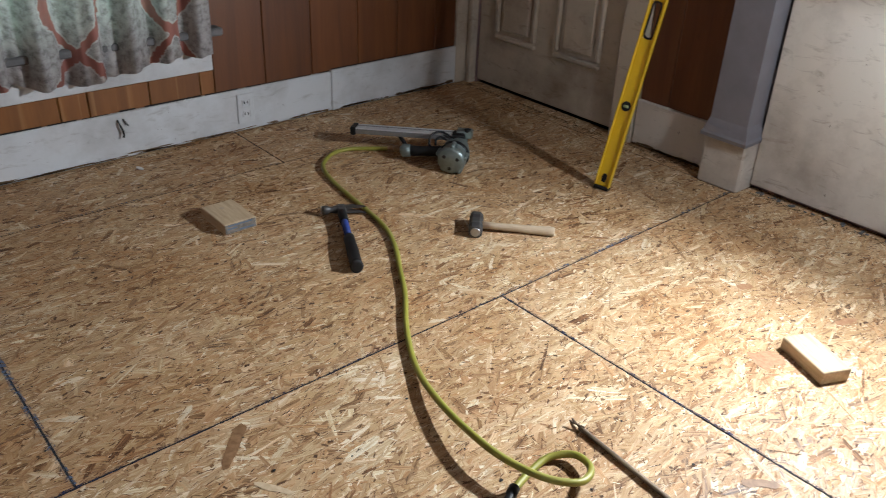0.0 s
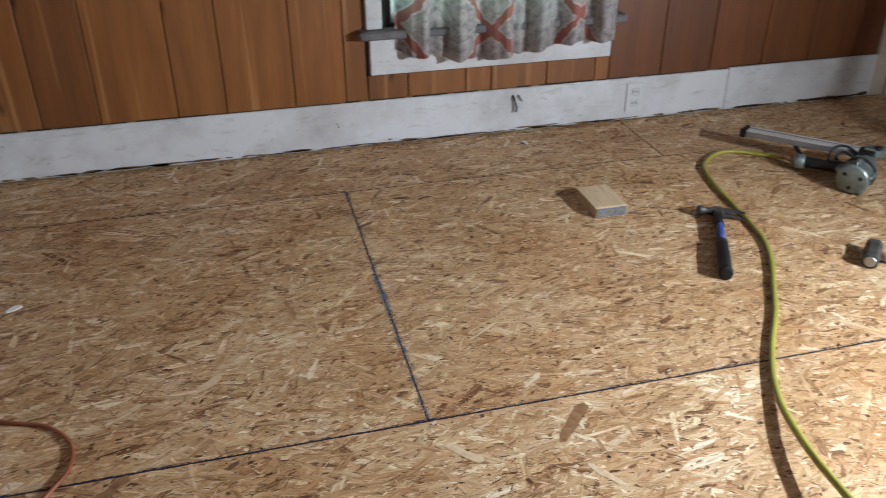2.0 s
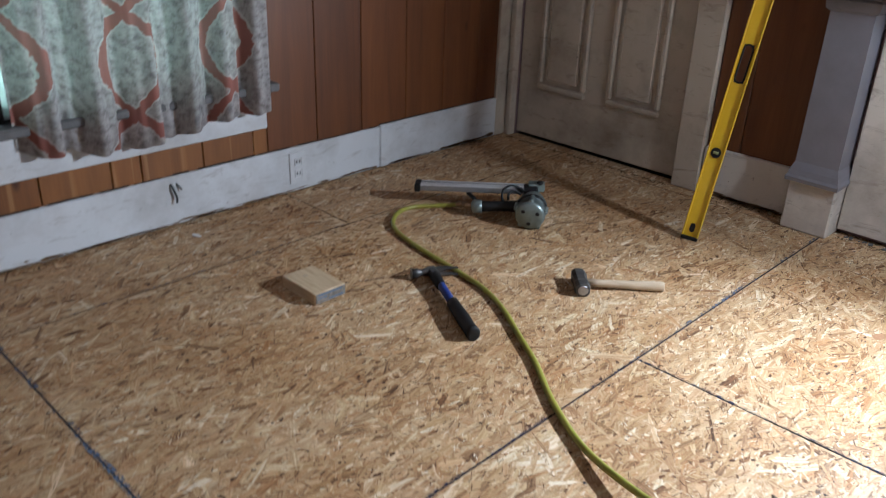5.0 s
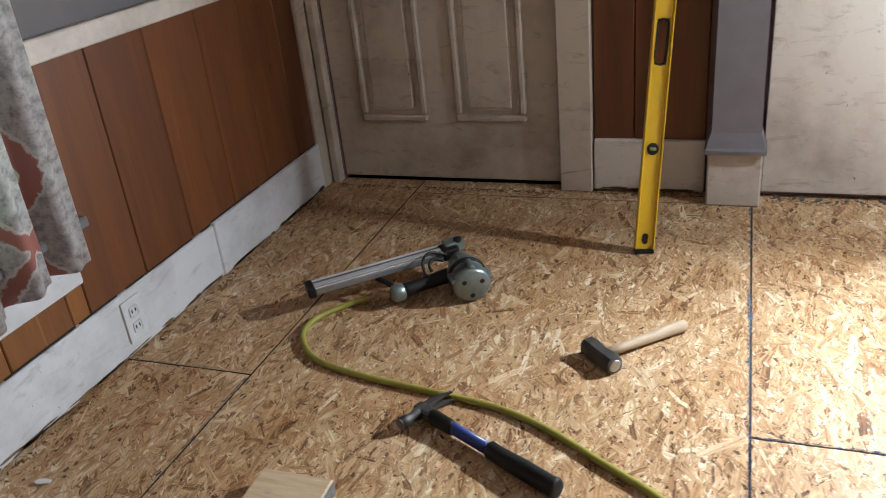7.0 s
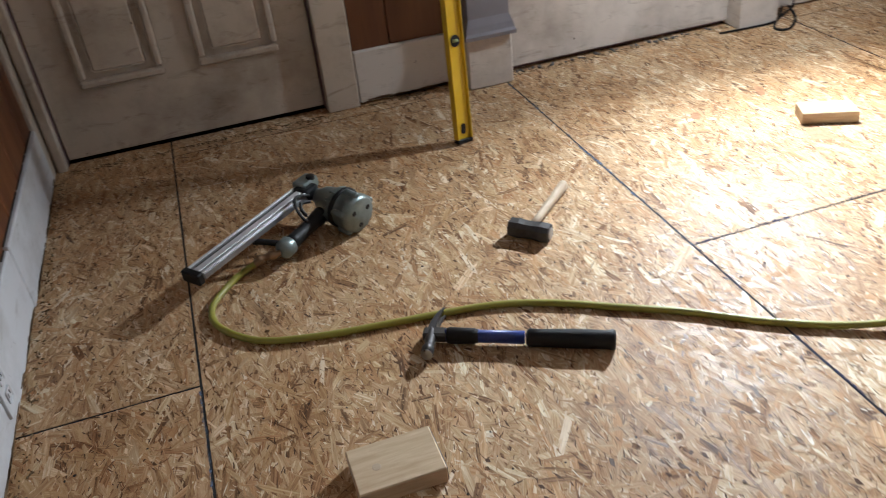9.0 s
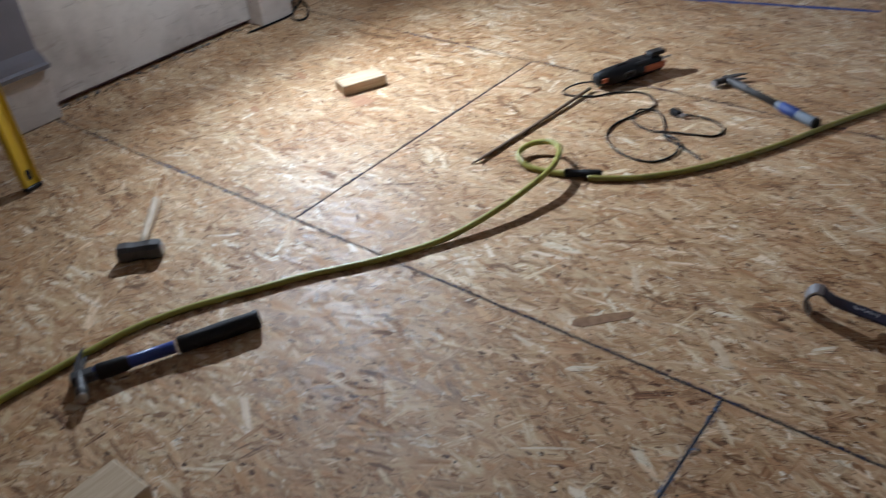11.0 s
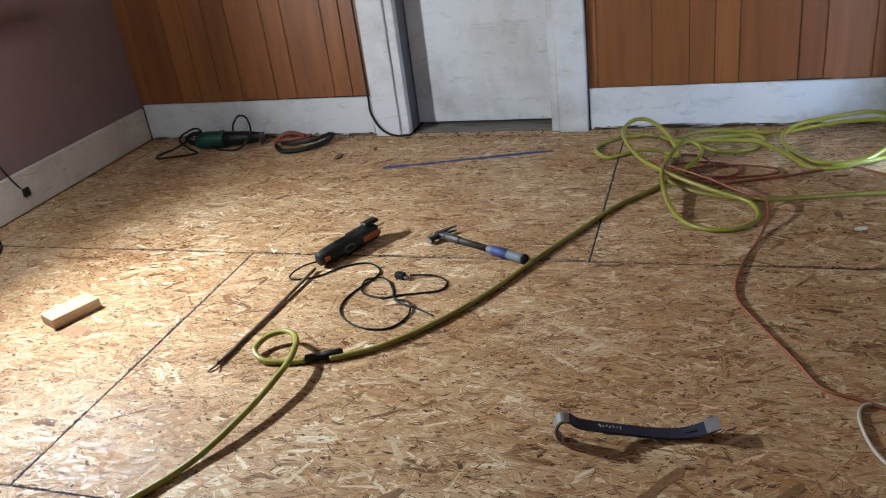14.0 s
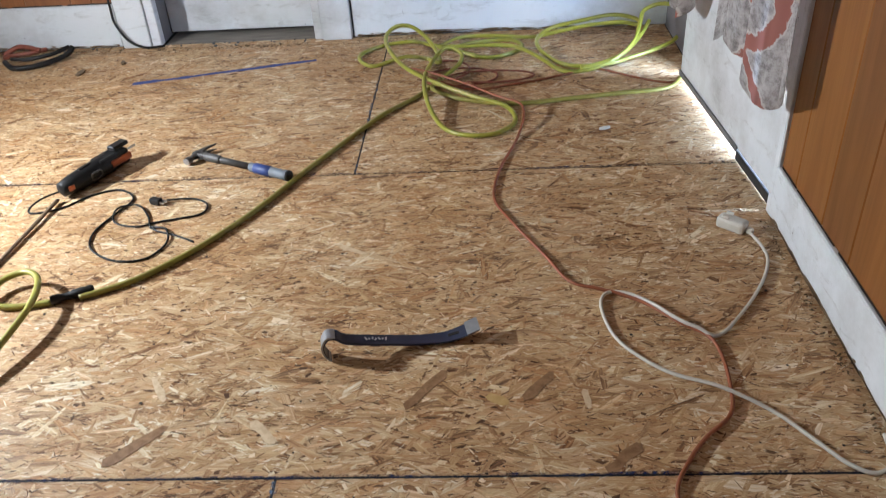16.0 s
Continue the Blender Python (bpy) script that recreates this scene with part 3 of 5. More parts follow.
window("window_1", pose((NWIN[0] + NWIN[1]) / 2, 1.612, NWIN[2], 0, 0, 180), NWIN[1] - NWIN[0], "low window with white casing and dark sill")
window("window_2", pose(-1.203, (WWIN[0] + WWIN[1]) / 2, WWIN[2], 0, 0, -90), WWIN[1] - WWIN[0], "low window with white casing and dark sill")


def curtain(name, m, width, z_hem, z_top, folds, depth, label, seed, ragged=0.02):
    """A gathered cloth in the local xz plane, y into the room, of real thickness."""
    rng = random.Random(seed)
    ph = [rng.uniform(0, 6.28) for _ in range(4)]
    nu, nv = 170, 26
    verts, faces, uvs = [], [], []
    cloth = 0.0
    lengths = [0.0]

    def fold(u, v):
        a = depth * (0.6 + 0.4 * (1 - v))
        s = math.sin(folds * 6.283 * u + ph[0] + 0.8 * math.sin(5 * u + ph[1]))
        s = math.copysign(abs(s) ** 0.7, s)
        return a * s + 0.3 * a * math.sin(folds * 2.3 * 6.283 * u + ph[2]) + 0.01 * math.sin(3 * v + 4 * u)

    for i in range(1, nu + 1):
        du = width / nu
        dy = fold(i / nu, 0.3) - fold((i - 1) / nu, 0.3)
        lengths.append(lengths[-1] + math.hypot(du, dy))
    for j in range(nv + 1):
        v = j / nv
        for i in range(nu + 1):
            u = i / nu
            hem = z_hem + ragged * math.sin(7.0 * u + ph[3]) + 0.4 * ragged * math.sin(folds * 6.283 * u + 1.0)
            verts.append(((u - 0.5) * width, fold(u, v), hem + (z_top - hem) * v))
            uvs.append((lengths[i], z_hem + (z_top - z_hem) * v))
    for j in range(nv):
        for i in range(nu):
            a = j * (nu + 1) + i
            faces.append((a, a + 1, a + nu + 2, a + nu + 1))
    me = bpy.data.meshes.new(name)
    me.from_pydata(verts, [], faces)
    layer = me.uv_layers.new(name="cloth")
    for loop in me.loops:
        layer.data[loop.index].uv = uvs[loop.vertex_index]
    for p in me.polygons:
        p.use_smooth = True
    me.materials.append(M["curtain"])
    ob = new(name, me)
    ob.matrix_basis = m
    sol = ob.modifiers.new("cloth", "SOLIDIFY")
    sol.thickness = 0.0015
    return tagged(ob, label=label, category="curtain")


curtain("curtain", pose(0.695, 1.537, 0, 0, 0, 180), 0.86, 0.355, 1.86, 6.0, 0.036, "grey and coral ogee-patterned cotton curtain at the low window", 2)
curtain("curtain", pose(-1.12, 0.50, 0, 0, 0, -90), 0.90, 0.385, 1.86, 5.5, 0.022, "grey and coral ogee-patterned cotton curtain over the window", 5)

# ---- doors ----
def six_panel_door(name, m, w, h, material, label, panels=True):
    """Local x across, y out of the face, z up from the bottom edge."""
    ob = thing(name, m, label, "door")
    ob["kind"] = "structure"
    part("slab", box(0, w, -0.04, 0, 0, h, 0.003), material, ob)
    if panels:
        cols = ((0.115, w / 2 - 0.055), (w / 2 + 0.055, w - 0.115))
        for a, b in cols:
            for z0, z1 in ((0.23, 0.80), (0.95, 1.55), (1.67, 1.88)):
                bm = bmesh.new()
                for x0, x1, c0, c1 in ((a, b, z0, z0 + 0.03), (a, b, z1 - 0.03, z1), (a, a + 0.03, z0 + 0.0305, z1 - 0.0305), (b - 0.03, b, z0 + 0.0305, z1 - 0.0305)):
                    box(x0, x1, 0.0005, 0.015, c0, c1, 0.0095, bm)
                part("panel_moulding", bm, material, ob)
                part("door_panel", box(a + 0.05, b - 0.05, 0.0005, 0.011, z0 + 0.05, z1 - 0.05, 0.009), material, ob)
    return ob


door_east = six_panel_door("door_1", pose(2.552, EDOOR[1] - 0.004, 0.018, 0, 0, -90) @ Matrix.Diagonal((1, -1, 1, 1)), 0.887, 2.005, "door_paint", "closed off-white six-panel door with grime")
trim("trim_door_east", [(2.505, X1 + 0.02, 0.545, 0.662, 0, 2.1), (2.505, X1 + 0.02, 1.563, 1.5945, 0, 2.1), (2.505, X1 + 0.02, 0.6625, 1.5625, 2.035, 2.12)], "door_paint", "off-white door casing", "door casing")

door_south = six_panel_door("door_2", pose(SDOOR[0] + 0.004, -2.65, 0.014), 0.697, 2.005, "white", "closed plain white door with smudges", False)
trim("trim_door_south", [(1.085, 1.215, Y0, -2.485, 0, 2.1), (1.041, 1.0845, Y0 - 0.02, -2.497, 0, 2.03), (0.168, 0.30, Y0, -2.483, 0, 2.1), (0.3005, 0.338, Y0 - 0.02, -2.5, 0, 2.03), (0.168, 1.215, Y0, -2.485, 2.1005, 2.2)], "white", "white-painted door casing with chips", "door casing")
trim("door_threshold", [(SDOOR[0] + 0.002, SDOOR[1] - 0.006, -2.74, -2.502, -0.017, -0.004)], "threshold", "worn grey wooden threshold under the door", "threshold")

door_west = six_panel_door("door_3", pose(-1.213, -0.94, 0.031, 0, 0, -90 + 3.8), 0.945, 1.97, "white", "white outer door standing slightly ajar over a lit gap", False)
# hinge-end strip is added to shut off daylight leaking under the door
part("door_sweep", box(0.0, 0.30, 0.0005, 0.005, -0.0295, -0.0005, 0.001), "dark", door_west, "dark weather strip that stops light under the door")
part("door_sweep", box(0.3005, 0.94, 0.0005, 0.007, -0.006, 0.012, 0.001), "sill", door_west, "dark weather strip that stops light under the door")
trim("trim_door_west", [(X0, -1.193, WDOOR[1] + 0.002, -0.901, 0, 2.1), (X0, -1.193, WDOOR[0] - 0.05, WDOOR[0] - 0.002, 0, 2.1)], "white", "narrow white door casing", "door casing")
curtain("curtain", pose(-1.115, -1.05, 0, 0, 0, -87), 0.58, 0.375, 1.9, 2.5, 0.02, "grey and coral ogee-patterned curtain hanging over the door", 11, 0.035)
curtain("curtain", pose(-1.09, -1.70, 0, 0, 0, -86), 0.26, 0.34, 1.9, 2.0, 0.02, "narrow grey and coral patterned curtain over the door", 12, 0.05)

# ---- mantel on the east wall ----
mantel = thing("fireplace_mantel", pose(2.5, -0.48, 0), "closed-off mantel with grey pilasters and white panel", "mantel")


def at_mantel(b, **k):
    return box(b[0] - 2.5, b[1] - 2.5, b[2] + 0.48, b[3] + 0.48, b[4], b[5], **k)


part("panel", at_mantel((2.512, X1, -0.985, -0.027, 0.022, 0.86), bevel=0.002), "white_dirty", mantel, "grimy white closing panel")
for lo in (-0.028, -1.163):
    y0, y1 = lo + 0.005, lo + 0.178
    part("plinth", at_mantel((2.425, X1, y0, y1, 0.0, 0.19), bevel=0.006), "white_dirty", mantel, "chipped white plinth block")
    bm = bmesh.new()
    rings = []
    for z, grow in ((0.191, 0.008), (0.205, 0.010), (0.214, 0.004), (0.235, 0.0), (0.262, -0.010), (0.79, -0.013), (0.80, 0.0), (0.83, 0.004), (0.838, -0.004), (0.87, 0.012)):
        x = 2.41 - grow
        rings.append([bm.verts.new((a - 2.5, b + 0.48, z)) for a, b in ((x, y0 - grow), (X1, y0 - grow), (X1, y1 + grow), (x, y1 + grow))])
    for r0, r1 in zip(rings, rings[1:]):
        for k in range(4):
            bm.faces.new((r0[k], r0[(k + 1) % 4], r1[(k + 1) % 4], r1[k]))
    bm.faces.new(rings[0][::-1])
    bm.faces.new(rings[-1])
    part("pilaster", bm, "grey_paint", mantel, "grey-painted pilaster with moulded foot")
part("shelf", at_mantel((2.235, X1, -1.29, 0.30, 0.872, 0.915), bevel=0.008), "grey_paint", mantel, "grey-painted shelf")

# ---- tools and cords on the floor ----
HOSE_R = 0.0085
hose_one = [(1.604, 1.022, 0.035), (1.60, 1.075, 0.016), (1.56, 1.125), (1.485, 1.17), (1.40, 1.16), (1.31, 1.08), (1.265, 0.95), (1.24, 0.80), (1.222, 0.67), (1.195, 0.53),
            (1.14, 0.405), (1.065, 0.285), (0.99, 0.165), (0.885, 0.025), (0.795, -0.13, 0.012), (0.74, -0.29, 0.03), (0.715, -0.43, 0.045), (0.715, -0.53, 0.05), (0.745, -0.62, 0.048),
            (0.80, -0.665, 0.04), (0.855, -0.645, 0.03), (0.868, -0.59, 0.02), (0.825, -0.555, 0.012), (0.765, -0.557), (0.70, -0.572)]
hose = thing("air_hose", pose(1.1, 0.4, 0), "yellow rubber air hose running from the nail gun", "air hose")


def shifted(pts, ob, z):
    o = ob.matrix_basis.translation
    return [tuple(Vector(p) - o) for p in on_floor(pts, z)]


part("tube", tube(shifted(hose_one, hose, HOSE_R), HOSE_R, 12), "hose", hose)
part("coupling", lathe([(0, 0.008), (0.0, 0.012), (0.02, 0.0125), (0.025, 0.010), (0.05, 0.0105), (0.055, 0.013), (0.10, 0.013), (0.106, 0.009)],
     *shifted([(0.70, -0.572), (0.62, -0.612)], hose, 0.013), 14), "black", hose, "black hose coupling", True)

hose_two = [(0.625, -0.61), (0.56, -0.645), (0.485, -0.70), (0.375, -0.83), (0.26, -1.02), (0.14, -1.28), (0.04, -1.48), (-0.06, -1.67), (-0.17, -1.815), (-0.26, -1.93, 0.03), (-0.33, -2.05, 0.045),
            (-0.33, -2.13, 0.06), (-0.27, -2.14, 0.075), (-0.215, -2.0, 0.06), (-0.20, -1.85, 0.05), (-0.23, -1.66, 0.03), (-0.29, -1.53), (-0.38, -1.475), (-0.47, -1.49), (-0.53, -1.58),
            (-0.50, -1.68, 0.02), (-0.40, -1.74, 0.03), (-0.27, -1.83, 0.045), (-0.13, -1.97, 0.06), (-0.05, -2.13, 0.075), (-0.02, -2.27, 0.085), (-0.05, -2.38, 0.09), (-0.11, -2.40, 0.085),
            (-0.18, -2.31, 0.07), (-0.23, -2.19, 0.05), (-0.25, -2.08, 0.04), (-0.20, -2.15, 0.03)]
hose_three = [(-0.20, -2.15, 0.03), (-0.10, -2.21, 0.02), (0.02, -2.15), (0.085, -2.21), (0.09, -2.30), (0.0, -2.38, 0.012), (-0.12, -2.39, 0.02), (-0.22, -2.30, 0.03), (-0.33, -2.28, 0.03), (-0.46, -2.28, 0.03),
              (-0.57, -2.25, 0.025), (-0.66, -2.12, 0.02), (-0.73, -2.02), (-0.83, -2.02), (-0.94, -2.07, 0.03), (-1.02, -2.14, 0.07), (-1.05, -2.20, 0.12), (-1.07, -2.25, 0.155), (-1.13, -2.27, 0.175), (-1.19, -2.24, 0.18)]
hose_four = [(-0.24, -2.28, 0.03), (-0.30, -2.40, 0.02), (-0.38, -2.46), (-0.50, -2.45), (-0.63, -2.41, 0.012), (-0.76, -2.42, 0.03), (-0.88, -2.42, 0.05), (-1.0, -2.38, 0.07), (-1.08, -2.37, 0.06),
             (-1.07, -2.42, 0.07), (-0.98, -2.45, 0.08), (-0.86, -2.43, 0.07), (-0.72, -2.42, 0.045), (-0.65, -2.33, 0.03), (-0.665, -2.2, 0.02), (-0.74, -2.08, 0.012), (-0.85, -2.05, 0.015),
             (-0.96, -2.10, 0.03), (-1.02, -2.16, 0.05), (-1.07, -2.22, 0.085), (-1.10, -2.27, 0.11)]
hose_five = [(-0.20, -1.90, 0.02), (-0.30, -1.80, 0.012), (-0.42, -1.75), (-0.55, -1.725), (-0.72, -1.75), (-0.92, -1.785), (-1.10, -1.82), (-1.20, -1.955, 0.012), (-1.34, -2.02, 0.01)]
hose_six = [(-0.30, -2.27, 0.02), (-0.42, -2.20), (-0.52, -2.22), (-0.585, -2.30), (-0.56, -2.38), (-0.48, -2.40), (-0.36, -2.35, 0.015), (-0.28, -2.25, 0.03)]
tangle = thing("air_hose", pose(-0.5, -1.9, 0), "tangled yellow air hose heaped by the baseboard", "air hose")
part("lead", tube(shifted(hose_two[:10], tangle, HOSE_R), HOSE_R, 12), "hose_dull", tangle, "dull olive stretch of hose")
part("loop", tube(shifted(hose_two[9:], tangle, HOSE_R), HOSE_R, 12), "hose_bright", tangle)
for h in (hose_three, hose_four, hose_six):
    part("loop", tube(shifted(h, tangle, HOSE_R), HOSE_R, 12), "hose_bright", tangle)
part("loop", tube(shifted([(-0.80, -2.02, 0.02), (-0.92, -2.05, 0.02), (-1.0, -2.10, 0.02), (-1.08, -2.13, 0.03), (-1.17, -2.17, 0.05), (-1.20, -2.2, 0.06)], tangle, HOSE_R), HOSE_R, 12), "hose_bright", tangle)
part("lead", tube(shifted(hose_five, tangle, HOSE_R), HOSE_R, 12), "hose_dull", tangle, "dull olive stretch of hose")

tangle.location += Vector((0.008, 0.022, 0))

orange = [(-1.17, 0.56), (-1.11, 0.46), (-1.04, 0.34), (-0.98, 0.25), (-0.91, 0.21), (-0.83, 0.175), (-0.775, 0.11), (-0.765, 0.03), (-0.80, -0.04), (-0.845, -0.10), (-0.91, -0.165), (-0.93, -0.25), (-0.935, -0.35), (-0.92, -0.41),
          (-0.87, -0.455), (-0.81, -0.525), (-0.75, -0.57), (-0.70, -0.595), (-0.63, -0.63), (-0.58, -0.74), (-0.50, -0.91), (-0.45, -1.05), (-0.47, -1.23), (-0.53, -1.43), (-0.56, -1.56, 0.03), (-0.55, -1.65, 0.04), (-0.47, -1.71, 0.045), (-0.36, -1.82, 0.05), (-0.21, -1.93, 0.06), (-0.12, -1.98, 0.06)]
cord = thing("extension_cord", pose(-0.7, -0.5, 0), "orange extension cord lying in curves on the floor", "extension cord")
part("cable", tube(shifted(orange, cord, 0.0055), 0.0045, 8), "orange_cord", cord)
inner = [(-0.12, -1.98, 0.06), (-0.24, -1.92, 0.03), (-0.38, -1.87), (-0.52, -1.90), (-0.64, -1.94), (-0.75, -1.99), (-0.86, -2.03), (-0.95, -1.97), (-1.04, -1.90), (-1.13, -1.87), (-1.22, -1.955)]
part("cable", tube(shifted(inner, cord, 0.0055), 0.0045, 8), "orange_cord", cord)
for k, (cx, cy, a, b) in enumerate(((-0.33, -2.0, 0.15, 0.09), (-0.45, -1.98, 0.17, 0.06), (-0.28, -2.05, 0.09, 0.10))):
    ring = [(cx + a * math.cos(t * 0.7 + k), cy + b * math.sin(t * 0.7 + k)) for t in range(9)]
    part("loop", tube(shifted(ring, cord, 0.006 + 0.005 * k), 0.004, 8), "red_brown", cord, "dark red cord loop")

cord.location += Vector((0.01, 0.016, 0))
white = [(-1.125, -0.80, 0.02), (-1.145, -0.755), (-1.14, -0.69), (-1.10, -0.60), (-1.03, -0.495), (-0.95, -0.405), (-0.905, -0.425, 0.014), (-0.87, -0.45, 0.016), (-0.81, -0.53, 0.012), (-0.755, -0.575), (-0.712, -0.565), (-0.70, -0.50),
         (-0.725, -0.39), (-0.81, -0.29), (-0.91, -0.23, 0.014), (-1.0, -0.165), (-1.06, -0.08), (-1.095, -0.03), (-1.135, -0.005), (-1.175, -0.03), (-1.19, -0.10)]
wcord = thing("power_cord", pose(-0.95, -0.4, 0), "off-white power cord with a plug adapter", "power cord")
part("cable", tube(shifted(white, wcord, 0.0055), 0.0042, 8), "white_cord", wcord)
pm = Matrix.Translation(shifted([(-1.092, -0.855)], wcord, 0.0)[0]) @ pose(0, 0, 0, 0, 0, 138)
plug = part("plug", box(-0.04, 0.04, -0.02, 0.02, 0.0, 0.034, 0.009, None, pm, 2), "white_cord", wcord, "chunky white plug adapter")
part("boot", box(0.041, 0.06, -0.009, 0.009, 0.006, 0.022, 0.004, None, pm), "white_cord", wcord)
for s in (-0.012, 0.012):
    part("prong", box(-0.025, -0.005, s - 0.004, s + 0.004, 0.034, 0.042, 0.0015, None, pm), "white_cord", wcord)

wcord.location += Vector((0.014, 0.012, 0))


# ---- claw hammers, mallet, bar ----
def claw_hammer(m, grip, shaft, label, length, grip_len, head="dark_steel"):
    """Lies on its cheek; the handle runs along -y from the head, the face points to -x and the claw to +x."""
    ob = thing("claw_hammer", m, label, "hammer")
    z = 0.018
    hd = part("head", lathe([(0, 0.010), (0.001, 0.0135), (0.017, 0.0135), (0.020, 0.0105), (0.030, 0.0098), (0.040, 0.0125), (0.062, 0.0125), (0.072, 0.010)], (-0.058, 0, z), (0.02, 0, z), 16), head, ob, "", True)
    part("striking_face", lathe([(0, 0.0125), (0.002, 0.0128)], (-0.0605, 0, z), (-0.05, 0, z), 16), "steel", hd, "bright worn face")
    for s in (-1, 1):
        bm = bmesh.new()
        rings = []
        for t, w, h, off in ((0, 0.010, 0.009, 0.005), (0.3, 0.0085, 0.007, 0.007), (0.7, 0.006, 0.0045, 0.009), (1.0, 0.004, 0.0018, 0.010)):
            x, y = 0.012 + 0.062 * t, -0.016 * t * t
            c = z + s * off
            rings.append([bm.verts.new(p) for p in ((x, y - h, c - w / 2), (x, y + h, c - w / 2), (x, y + h, c + w / 2), (x, y - h, c + w / 2))])
        for r0, r1 in zip(rings, rings[1:]):
            for k in range(4):
                bm.faces.new((r0[k], r0[(k + 1) % 4], r1[(k + 1) % 4], r1[k]))
        bm.faces.new(rings[0][::-1])
        bm.faces.new(rings[-1])
        part("claw", bm, head, hd)
    part("neck", box(-0.012, 0.014, -0.035, 0.018, z - 0.011, z + 0.011, 0.004), head if head != "steel" else "black", ob)
    part("handle", lathe([(0, 0.011), (0.05, 0.0105), (length - grip_len - 0.03, 0.011)], (0, -0.03, z), (0, -length, z), 14, None, 1.25), shaft, ob, "", True)
    part("sleeve", lathe([(0, 0.013), (0.004, 0.0145), (0.06, 0.0135), (0.068, 0.0115)], (0, -0.034, z), (0, -1, z), 14, None, 1.2), "black" if grip == "black" else "dark_steel", ob, "dark sleeve under the head", True)
    part("grip", lathe([(0, 0.012), (0.006, 0.0165), (0.03, 0.0158), (grip_len * 0.55, 0.0178), (grip_len - 0.02, 0.0168), (grip_len - 0.006, 0.0188), (grip_len - 0.001, 0.0165), (grip_len, 0.012)],
         (0, -length + grip_len - 0.004, z), (0, -length - 0.1, z), 16, None, 1.1), grip, ob, "", True)
    if grip == "grey_grip":
        part("grip_band", lathe([(0, 0.0163), (0.002, 0.0182), (0.066, 0.0186), (0.068, 0.0165)], (0, -length + grip_len - 0.026, z), (0, -length - 0.1, z), 16, None, 1.1), "blue_grip", ob, "blue rubber band", True)
        part("grip_end", lathe([(0, 0.0186), (0.001, 0.0192), (0.007, 0.0185), (0.009, 0.013)], (0, -length - 0.0085 + 0.006, z), (0, -length - 0.1, z), 16, None, 1.1), "black", ob, "black butt cap", True)
    return ob


h1, e1 = Vector((1.142, 0.712)), Vector((0.960, 0.362))
a1 = math.degrees(math.atan2((e1 - h1).y, (e1 - h1).x)) + 90
claw_hammer(pose(h1.x, h1.y, 0, 0, 0, a1) @ Matrix.Diagonal((1.12, 1.03, 1.18, 1)), "black", "blue", "claw hammer with blue fibreglass handle and black grip", 0.385, 0.185)
h2, e2 = Vector((0.545, -1.365)), Vector((0.205, -1.195))
a2 = math.degrees(math.atan2((e2 - h2).y, (e2 - h2).x)) + 90
claw_hammer(pose(h2.x, h2.y, 0, 0, 0, a2) @ Matrix.Diagonal((0.95, 1, 0.88, 1)), "grey_grip", "dark_steel", "steel claw hammer with blue and grey grip", 0.375, 0.155)

mallet = thing("drilling_hammer", pose(1.435, 0.347, 0, 0, 0, -45), "short sledge hammer with pale wooden handle", "hammer")
bm = bmesh.new()
rings = []
for x, h in ((-0.057, 0.017), (-0.055, 0.0215), (-0.03, 0.0235), (-0.012, 0.021), (0.012, 0.021), (0.03, 0.0235), (0.055, 0.0215), (0.057, 0.017)):
    c = h * 0.45
    rings.append([bm.verts.new((y, x, 0.0237 + zz)) for y, zz in ((-h, -h + c), (-h + c, -h), (h - c, -h), (h, -h + c), (h, h - c), (h - c, h), (-h + c, h), (-h, h - c))])
for r0, r1 in zip(rings, rings[1:]):
    for k in range(8):
        bm.faces.new((r0[k], r0[(k + 1) % 8], r1[(k + 1) % 8], r1[k]))
bm.faces.new(rings[0][::-1])
bm.faces.new(rings[-1])
bmesh.ops.recalc_face_normals(bm, faces=bm.faces[:])
mh = part("head", bm, "dark_steel", mallet, "dark forged steel head")
for s in (-1, 1):
    part("striking_face", lathe([(0, 0.0165), (0.0015, 0.015)], (0, s * 0.057, 0.0237), (0, s * 0.1, 0.0237), 12), "steel", mh, "bright worn striking face")
hd, he = Vector((0.016, 0.0, 0.0237)), Vector((0.262, 0.0, 0.0155))
part("handle", lathe([(0, 0.0115), (0.05, 0.0105), (0.15, 0.0125), (0.225, 0.0145), (0.243, 0.0145), (0.247, 0.012)], hd, he, 14, None, 1.15), "hickory", mallet, "pale wooden handle", True)

bar = thing("flat_pry_bar", pose(-0.045, -0.345, 0, 0, 0, 192), "navy steel flat pry bar with hooked end", "pry bar")


